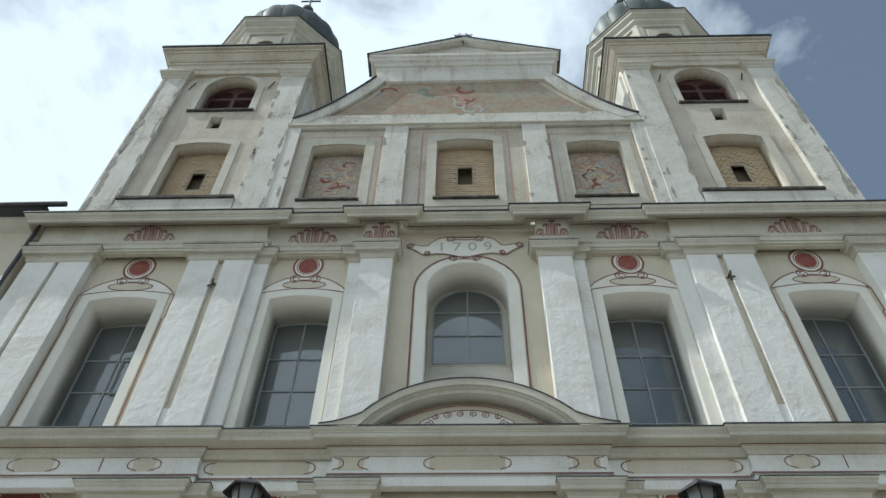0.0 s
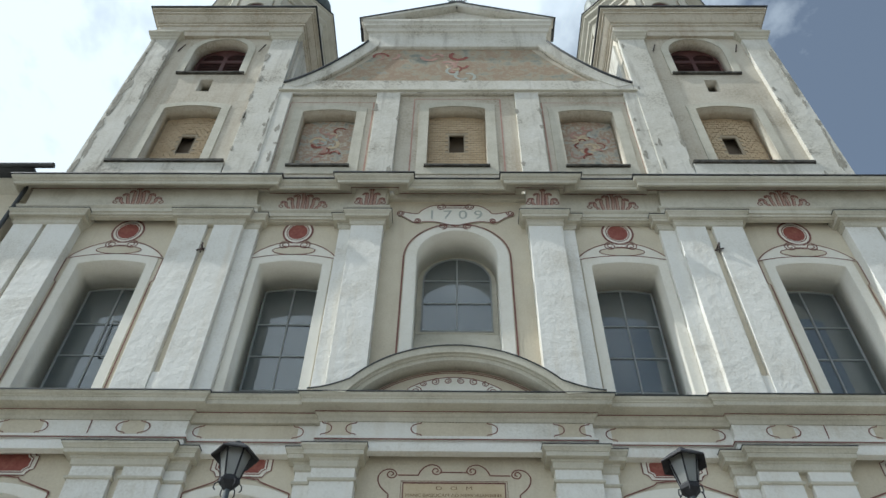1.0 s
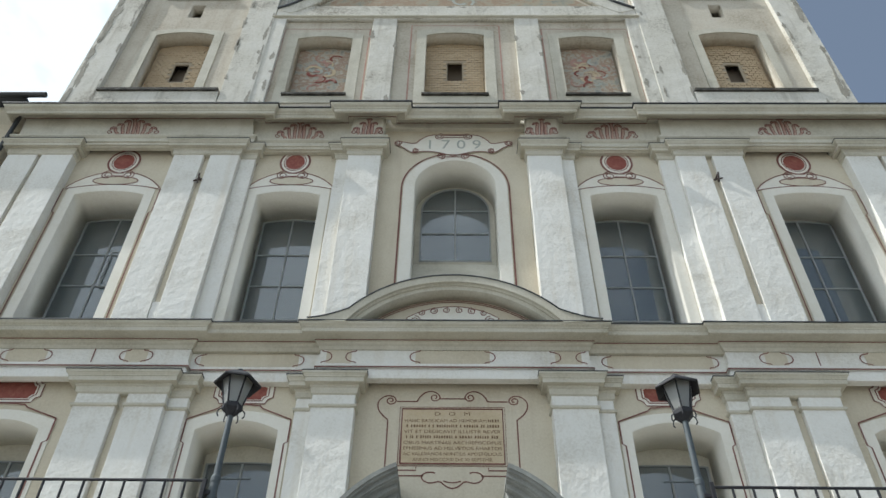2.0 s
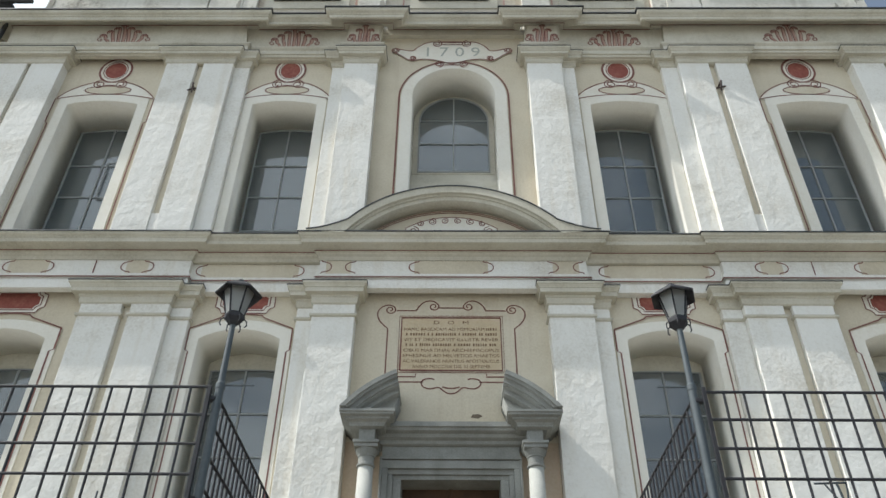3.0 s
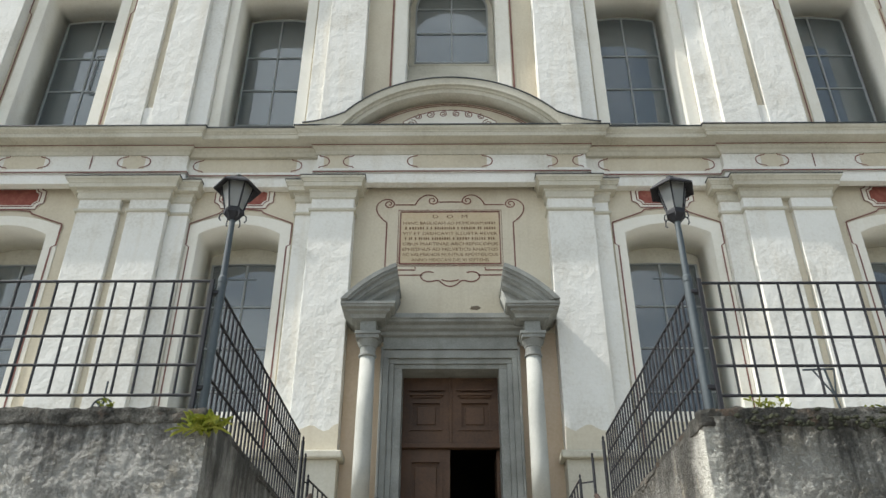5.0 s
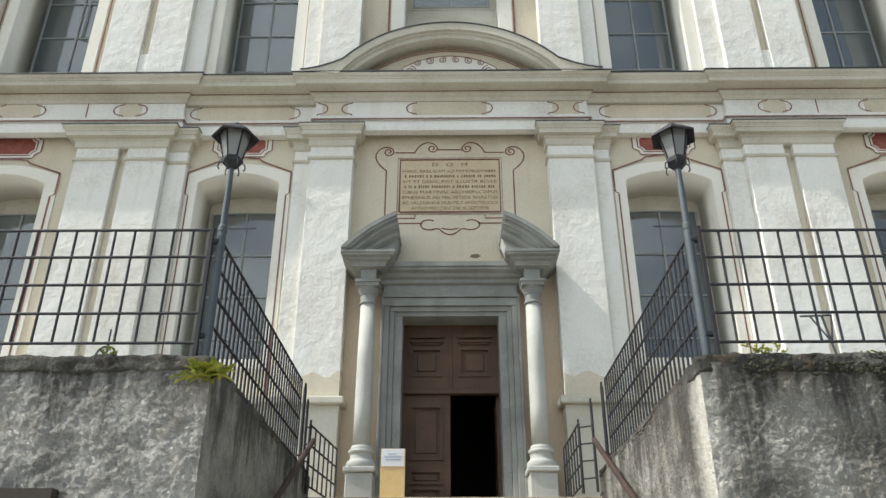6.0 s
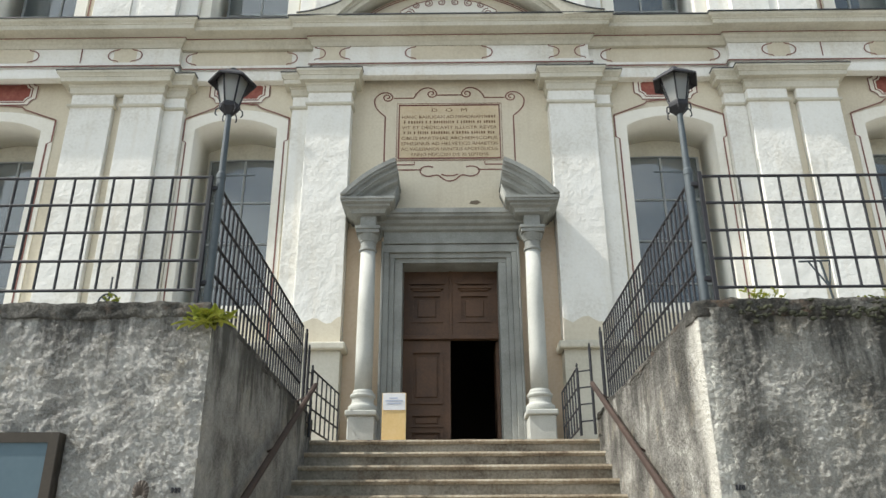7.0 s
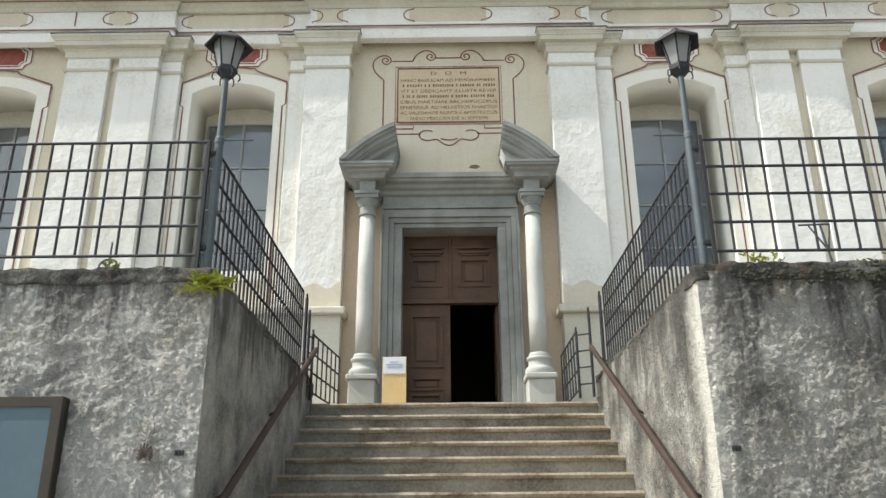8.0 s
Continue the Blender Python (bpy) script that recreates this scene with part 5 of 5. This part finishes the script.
# inscription tablet over the portal
XT = 0.0
plaque = part("inscription_tablet", plate(rect(XT - 0.875, XT + 0.875, 8.28, 9.33), [], -0.012, 0.003), TABLET, church, "ochre painted tablet with a Latin inscription")
lines("border", [closed(rect(XT - 0.885, XT + 0.885, 8.27, 9.34)), ], 0.032, -0.016, LINE, plaque)
lines("border", [closed(rect(XT - 0.925, XT + 0.925, 8.23, 9.38))], 0.012, -0.010, LINE, plaque)
rows = [[(1.08, 7.98), (1.08, 9.12)] + bezier((1.08, 9.12), (1.16, 9.2), (1.3, 9.3), (1.27, 9.48), 8)[1:] + bezier((1.27, 9.48), (1.2, 9.66), (0.98, 9.66), (0.96, 9.52), 8)[1:] + spiral(1.05, 9.52, 0.09, 1.3, math.pi, 1)[1:],
        [(0.94, 9.50), (0.60, 9.50)] + bezier((0.60, 9.50), (0.52, 9.74), (0.3, 9.78), (0.22, 9.62), 8) + spiral(0.30, 9.59, 0.09, 1.3, 2.8, 1)[1:],
        [(1.08, 8.05), (0.46, 8.05)],
        bezier((0.27, 8.10), (0.42, 8.16), (0.56, 8.05), (0.44, 7.95), 8) + bezier((0.44, 7.95), (0.3, 7.86), (0.22, 8.02), (0.14, 7.9), 6)[1:] + bezier((0.14, 7.9), (0.08, 7.84), (0.04, 7.83), (0.0, 7.83), 4)[1:],
        [(0.95, 8.15), (0.58, 8.15), (0.58, 8.21)]]
rows += [mirror(r) for r in rows] + [[(-0.22, 9.56), (0.22, 9.56)], bezier((-0.14, 7.96), (-0.06, 7.92), (0.06, 7.92), (0.14, 7.96), 6)]
lines("painted_scroll", [[(a * 1.05, b) for a, b in r] for r in rows], 0.024, -0.006, LINE, plaque)
lettering("letters", "D   O   M", XT, 9.205, 0.10, -0.017, INK, plaque, 0.62)
TEXT = ["HANC BASILICAM AD MEMORIAM", None, "VIT ET DEDICAVIT ILLUSTR REVER", None, "CIBUS MARTINAE ARCHIEPISCOPUS", "EPHESINUS AD HELVETIOS RHAETOS", "AC VALESIANOS NUNTIUS APOSTOLICUS", "ANNO MDCCXIII DIE XI SEPTEMB"]
for k, row in enumerate(TEXT):
    z = 9.07 - 0.108 * k
    if row:
        lettering("letters", row, XT - (0.12 if k == 0 else 0), z, 0.088, -0.017, INK, plaque, 1.43 if k == 0 else 1.35 if k == 7 else 1.68)
    if k in (0, 1, 3):
        x = XT + 0.62 if k == 0 else XT - 0.8
        bm = bmesh.new()
        while x < XT + 0.8:
            w = random.uniform(0.016, 0.03)
            box(bm, x, min(x + w, XT + 0.81), -0.018, -0.013, z + 0.008, z + 0.058)
            x += w + random.choice((0.018, 0.018, 0.022, 0.05))
        tagged(part("line_of_writing", bm, INK, plaque), kind="stuff")

# ---- iron cramps, small dark scar ----
for x, z in ((-5.98, 15.25), (6.0, 15.32)):
    cramp = bmesh.new()
    rod(cramp, (x, Y2 - 0.02, z - 0.12), (x + 0.02, Y2 - 0.10, z + 0.12), 0.022, 6)
    rod(cramp, (x - 0.10, Y2 - 0.03, z - 0.06), (x + 0.10, Y2 - 0.05, z - 0.02), 0.02, 6)
    rod(cramp, (x, Y2 + 0.1, z + 0.08), (x, Y2 - 0.08, z + 0.08), 0.02, 6)
    part("wall_anchor", cramp, RUST, church, "rusted iron anchor in the groove")
for s in (-1, 1):
    for e in (-1, 1):
        part("tie_iron", rod(bmesh.new(), (s * 7.8 + e * 1.35 - 0.07, -0.05, 25.55), (s * 7.8 + e * 1.35 + 0.07, -0.06, 26.0), 0.022, 6), RUST, church)

# soft painted shapes in the two niches and the gable field
def brushwork(parent, x, z, w, h, y, count, reach):
    for k in range(count):
        mat, lab = random.choice(((RED, "faded red drapery"), (PINK, "faded red drapery"), (PINK, "faded red drapery"), (GREYPAINT, "grey-green cloud"), (TABLET, "ochre cloud")))
        pts = spiral(x + random.gauss(0, w), z + random.gauss(0, h), reach * random.uniform(0.5, 1.3), random.uniform(0.3, 0.6), random.uniform(0, 6.3), random.choice((-1, 1)), 12, 0.45)
        part("brushwork", ribbon(bmesh.new(), pts, reach * random.uniform(0.2, 0.45), y - 0.0004 * k), mat, parent, lab)


for niche, x in zip([o for o in church.children if o.name.startswith("niche_painting")], (-3.72, 3.72)):
    brushwork(niche, x, 20.7, 0.22, 0.45, 0.392, 26, 0.22)
field_painting = [o for o in church.children if o.name.startswith("gable_painting")][0]
brushwork(field_painting, 0.0, 24.7, 0.3, 0.35, -0.014, 9, 0.3)
brushwork(field_painting, -1.2, 25.3, 0.9, 0.12, -0.02, 6, 0.3)

# flaked plaster: grey scars standing a little under the paint film along edges
FLAKE = material("bare_grey_render", [(0.24, 0.22, 0.18), (0.33, 0.31, 0.26), (0.40, 0.37, 0.32)], 0.95, 30, 4, 0.5, 12)


def flake(x, z, y, w, h, k):
    """A ragged scar; k gives each one a plane of its own."""
    n = 17
    pts = [(x + w * (0.45 + 0.75 * random.random()) * math.cos(2 * math.pi * i / n), z + h * (0.45 + 0.75 * random.random()) * math.sin(2 * math.pi * i / n)) for i in range(n)]
    return part("bare_patch", plate(pts, [], y - 0.003 - 0.0003 * (k % 40), y + 0.004), FLAKE, church)


for i in range(64):
    x = random.choice((-1, -1, 1)) * (10.18 - abs(random.gauss(0, 0.06)))
    flake(x, random.uniform(18.2, 26.0), -0.139, random.uniform(0.03, 0.09), random.uniform(0.12, 0.5), i)
for i in range(56):
    s = random.choice((-1, -1, 1))
    x = s * random.choice((5.36 + abs(random.gauss(0, 0.06)), 6.16 - abs(random.gauss(0, 0.05)), 9.44 + abs(random.gauss(0, 0.05))))
    flake(x, random.uniform(18.5, 26.0), -0.139, random.uniform(0.02, 0.07), random.uniform(0.06, 0.36), i)
for i in range(26):
    x = random.choice((-2.4, -1.76, 1.76, 2.4, -5.02, 5.02)) + random.gauss(0, 0.03)
    flake(x, random.uniform(18.0, 22.6), -0.119, random.uniform(0.03, 0.09), random.uniform(0.05, 0.24), i)
for i in range(14):
    flake(random.uniform(-5.0, 5.0), random.choice((22.74, 23.36)) + random.gauss(0, 0.02), -0.119, random.uniform(0.05, 0.2), random.uniform(0.02, 0.06), i)
part("bare_patch", plate([(0.33, 7.40), (0.45, 7.38), (0.52, 7.42), (0.47, 7.46), (0.36, 7.45)], [], -0.006, 0.002), SLOT, church)

# yellowed new render at the foot of the pilasters, with a wavering upper edge
for s in (-1, 1):
    for a, b in ((1.74, 2.53), (5.2, 5.905), (6.06, 6.75), (9.12, 9.86)):
        lo, hi = sorted((s * a, s * b))
        top = [(hi - (hi - lo) * i / 10, 5.28 + 0.05 * math.sin(i * 1.1 + a) + random.uniform(-0.02, 0.02)) for i in range(11)]
        part("render_patch", plate([(lo, 4.88), (hi, 4.88)] + top, [], Y2 - 0.006, Y2 + 0.01), CREAM, church)

# ---- neighbouring house ----
house = thing("neighbouring_house", (-15.5, 0.5, 0), "cream plastered house with dark eaves beside the church", "house")
part("wall", plate(rect(-22.0, -11.0, 0.0, 17.92), [rect(-13.2, -11.9, 14.6, 16.9), rect(-17.0, -15.7, 14.6, 16.9)], -0.05, 0.4), CREAM, house)
part("side_wall", boxes((-11.4, -11.0, 0.4, 8.0, 0.0, 17.9)), CREAM, house)
part("roof", plate([(-22.2, 17.92), (-10.75, 17.92), (-10.75, 18.06), (-22.2, 18.06)], [], -0.65, 8.0), FLASHING, house, "dark overhanging eaves")
part("gutter", rod(bmesh.new(), (-22.2, -0.68, 18.0), (-10.2, -0.68, 18.0), 0.075, 12), FLASHING, house)
part("eaves_moulding", cornice([(-22.0, -0.05), (-11.0, -0.05)], [(0, 18.0), (0.3, 17.98), (0.3, 17.85), (0.15, 17.7), (0.0, 17.6)]), TRIM, house)
pipe = bmesh.new()
rod(pipe, (-10.83, -0.5, 18.0), (-10.83, -0.32, 17.5), 0.055, 10)
rod(pipe, (-10.83, -0.32, 17.52), (-10.83, -0.32, 3.2), 0.055, 10)
part("downpipe", pipe, FLASHING, house, "dark sheet-metal downpipe")
for x in (-12.55, -16.35):
    w = part("window", plate(rect(x - 0.8, x + 0.8, 14.45, 17.05), [rect(x - 0.6, x + 0.6, 14.65, 16.85)], -0.09, -0.046), TRIM, house)
    part("glazing", boxes((x - 0.65, x + 0.65, 0.1, 0.13, 14.6, 16.9)), PANE, w)
    part("glazing_bar", boxes((x - 0.03, x + 0.03, 0.06, 0.12, 14.6, 16.9)), LEAD, w)

# ---- small things by the stair ----
board = thing("notice_board", (-3.45, -6.36, 1.5), "bronze-framed glazed notice board fixed to the retaining wall", "notice board")
part("frame", plate(rect(-4.1, -2.79, 1.45, 2.545), [rect(-4.03, -2.86, 1.52, 2.475)], -6.41, -6.30), BRONZE, board)
part("backing", boxes((-4.04, -2.85, -6.395, -6.34, 1.51, 2.485)), BOARD, board)
part("sheet", boxes((-3.75, -3.24, -6.402, -6.396, 1.7, 2.42)), PAPER, board, "white notice sheet")

sheet_board = thing("sign_board", (-0.79, -1.5, 3.2), "pale pine board with a white printed sheet beside the door", "sign")
bm = boxes((-0.955, -0.635, -1.5, -1.46, 3.2, 3.87), bevel=0.004)
part("board", bm, PINE, sheet_board)
paper = part("sheet", boxes((-0.945, -0.645, -1.508, -1.502, 3.64, 3.865)), PAPER, sheet_board, "white sheet with three unreadable lines")
for k, (a, b) in enumerate(((-0.86, -0.75), (-0.91, -0.68), (-0.89, -0.70))):
    part("line_of_writing", boxes((a, b, -1.512, -1.509, 3.79 - 0.035 * k, 3.805 - 0.035 * k)), PRINT, paper)
part("strut", rod(bmesh.new(), (-0.79, -1.46, 3.75), (-0.79, -1.2, 3.2), 0.014, 6), PINE, sheet_board)

shell = thing("scallop_shell", (-2.15, -6.34, 2.18), "small reddish scallop shell fixed to the wall", "ornament")
bm = bmesh.new()
hinge = bm.verts.new((-2.16, -6.395, 2.115))
rings = []
for j in range(1, 5):
    row = []
    for i in range(25):
        a, f = math.radians(-25 + 230 * i / 24), j / 4
        r = 0.095 * f * (0.72 + 0.28 * math.sin(max(a, 0.0)))
        rib = 0.006 * f * (1 if i % 2 else -1)
        row.append(bm.verts.new((-2.16 + r * math.cos(a) * 0.8, -6.395 - 0.032 * math.sin(math.pi * f * 0.8) - rib, 2.12 + r * math.sin(a))))
    rings.append(row)
for i in range(24):
    bm.faces.new((hinge, rings[0][i], rings[0][i + 1]))
    for p, q in zip(rings, rings[1:]):
        bm.faces.new((p[i], q[i], q[i + 1], p[i + 1]))
back_v = bm.verts.new((-2.16, -6.30, 2.15))
for i in range(24):
    bm.faces.new((rings[-1][i + 1], rings[-1][i], back_v))
part("shell", bm, SHELL, shell)
for x in (-1.955, 1.965):
    face = bpy.data.objects["wall_west" if x < 0 else "wall_east"].data.vertices
    wy = min(v.co.y for v in face if abs(v.co.x - x) < 0.05 and abs(v.co.z - 2.16) < 0.05)
    num = thing("wall_number", (x, wy, 2.16), "small dark painted number on the wall", "number")
    for k in range(3):
        part("bar", boxes((x - 0.032 + 0.024 * k, x - 0.018 + 0.024 * k, wy - 0.003, wy + 0.03, 2.14, 2.175)), IRON, num)


def leafy(name, x, y, z, n, size, label, flat=0.35, slim=1.0, low=0.5):
    plant = thing(name, (x, y, z), label, "plant", "plants on the wall")
    for i in range(n):
        a, up = random.uniform(0, 2 * math.pi), random.uniform(low, 2.4)
        d = Vector((math.cos(a), math.sin(a), up)).normalized()
        side = d.cross(Vector((0, 0, 1))).normalized()
        length, w = size * random.uniform(0.6, 1.1), slim * size * random.uniform(0.13, 0.2)
        root = Vector((x + random.gauss(0, size * flat), y + random.gauss(0, size * 0.15), z + random.uniform(-0.03, 0.03)))
        bm = bmesh.new()
        vs = []
        for k in range(6):
            t = k / 5
            p = root + d * length * t - Vector((0, 0, length * 0.38 * t * t))
            wide = w * math.sin(math.pi * min(0.97, 0.12 + 0.86 * t))
            vs.append((bm.verts.new(p - side * wide), bm.verts.new(p + Vector((0, 0, -0.012))), bm.verts.new(p + side * wide)))
        for q, r in zip(vs, vs[1:]):
            bm.faces.new((q[0], q[1], r[1], r[0]))
            bm.faces.new((q[1], q[2], r[2], r[1]))
        part("leaf", bm, LEAF, plant)
    return plant


leafy("wall_plant", -1.82, -6.39, 3.36, 90, 0.17, "bright green leafy plant growing over the wall corner", 0.36, 0.85, -0.1)
leafy("wall_plant", -2.62, -6.3, 3.57, 16, 0.06, "small green weed on the wall top", 0.6)
leafy("wall_plant", 2.35, -6.3, 3.57, 44, 0.06, "low green weeds on the wall top", 1.6)
leafy("wall_plant", 3.42, -6.15, 3.55, 9, 0.26, "spiky green plant on the wall top", 0.12, 0.45, 1.2)
leafy("wall_plant", 3.15, -6.2, 3.55, 12, 0.07, "small green weed on the wall top", 0.5)

MOSS = material("dark_moss", [(0.022, 0.024, 0.014), (0.04, 0.042, 0.024), (0.07, 0.072, 0.04)], 0.95, 40, 8, 0.6, 20)
moss = bmesh.new()
for i in range(170):
    x = random.choice((2.3, 2.75, 3.2, 3.6, 4.1)) + random.gauss(0, 0.16)
    m = Matrix.Translation((x, -6.35, 3.42 + random.gauss(0, 0.035))) @ Matrix.Diagonal((random.uniform(0.01, 0.035), 0.02, random.uniform(0.006, 0.022), 1))
    bmesh.ops.create_icosphere(moss, subdivisions=1, radius=1.0, matrix=m)
tagged(part("moss", moss, MOSS), "dark moss tufts under the coping", "moss", kind="stuff")

wheel = thing("hand_wheel", (-3.0, -5.7, 3.2), "small grey spoked iron wheel on a stem", "wheel")
bm = bmesh.new()
pts = closed(ellipse(-2.93, 3.74, 0.085, 0.085, 20))
for a, b in zip(pts, pts[1:]):
    rod(bm, (a[0], -5.7, a[1]), (b[0], -5.7, b[1]), 0.009, 6)
part("rim", bm, POLE, wheel)
for k in range(3):
    a = k * math.pi / 3 + 0.3
    part("spoke", rod(bmesh.new(), (-2.93 - 0.085 * math.cos(a), -5.7, 3.74 - 0.085 * math.sin(a)), (-2.93 + 0.085 * math.cos(a), -5.7, 3.74 + 0.085 * math.sin(a)), 0.006, 6), POLE, wheel)
part("stem", rod(bmesh.new(), (-2.93, -5.69, 3.2), (-2.93, -5.69, 3.98), 0.008, 6), POLE, wheel)
prop = thing("iron_prop", (3.0, -5.8, 3.2), "thin leaning iron rod with a cross bar behind the railing", "rod")
part("rod", rod(bmesh.new(), (3.2, -5.8, 3.2), (3.08, -5.8, 4.04), 0.011, 6), POLE, prop)
part("fork", rod(bmesh.new(), (3.12, -5.8, 3.8), (2.98, -5.8, 4.03), 0.008, 6), POLE, prop)
part("fork", rod(bmesh.new(), (3.12, -5.8, 3.8), (3.16, -5.8, 4.04), 0.008, 6), POLE, prop)
part("cross_bar", rod(bmesh.new(), (2.90, -5.8, 4.03), (3.16, -5.8, 4.04), 0.009, 6), POLE, prop)

# an opening casement in one upper window
casement = part("casement", plate(rect(-7.88, -7.54, 12.95, 14.0), [rect(-7.865, -7.555, 12.965, 13.985)], 0.82, 0.85), LEAD, church, "small iron-framed casement")
part("catch", boxes((-7.66, -7.60, 0.77, 0.80, 13.4, 13.44), (-7.66, -7.645, 0.77, 0.80, 13.4, 13.55)), IRON, casement)

# the church stands a hand's breadth off the stair's middle line
for ob in (church, portal, door):
    ob.location.x -= 0.03

# the old front is not quite regular: its bays stand some centimetres off the even plan, more so in the west half
GROUND_FLOOR = ((-10.7, 0.0), (-7.1, 0.0), (-6.75, 0.10), (-6.0, 0.165), (-5.0, 0.15), (-3.85, 0.07), (-2.1, 0.05), (-1.2, 0.0), (2.1, 0.0), (3.85, 0.03), (6.0, 0.0), (8.0, 0.10), (10.7, 0.05))
UPPER_FLOOR = ((-10.7, 0.10), (-8.0, 0.12), (-6.0, 0.165), (-5.0, 0.15), (-3.85, 0.07), (-2.1, 0.05), (-1.2, 0.0), (2.1, 0.0), (3.85, 0.03), (6.0, 0.0), (8.0, 0.07), (10.7, 0.05))
GABLE = ((-10.7, 0.02), (-5.2, 0.02), (-3.7, 0.03), (-2.0, 0.07), (0.0, 0.03), (2.0, 0.05), (3.7, 0.06), (5.2, 0.09), (10.7, 0.09))
for ob in church.children_recursive:
    if ob.name.startswith(("painted_bracket", "painted_field")):
        continue
    flat = np.zeros(len(ob.data.vertices) * 3)
    ob.data.vertices.foreach_get("co", flat)
    co = flat.reshape(-1, 3)
    first, second, third = (np.interp(co[:, 0], [p for p, _ in row], [d for _, d in row]) for row in (GROUND_FLOOR, UPPER_FLOOR, GABLE))
    up, over = np.clip((co[:, 2] - 9.9) / 0.6, 0, 1), np.clip((co[:, 2] - 17.0) / 0.6, 0, 1)
    co[:, 0] += (first * (1 - up) + second * up) * (1 - over) + third * over
    ob.data.vertices.foreach_set("co", co.ravel())
    ob.data.update()
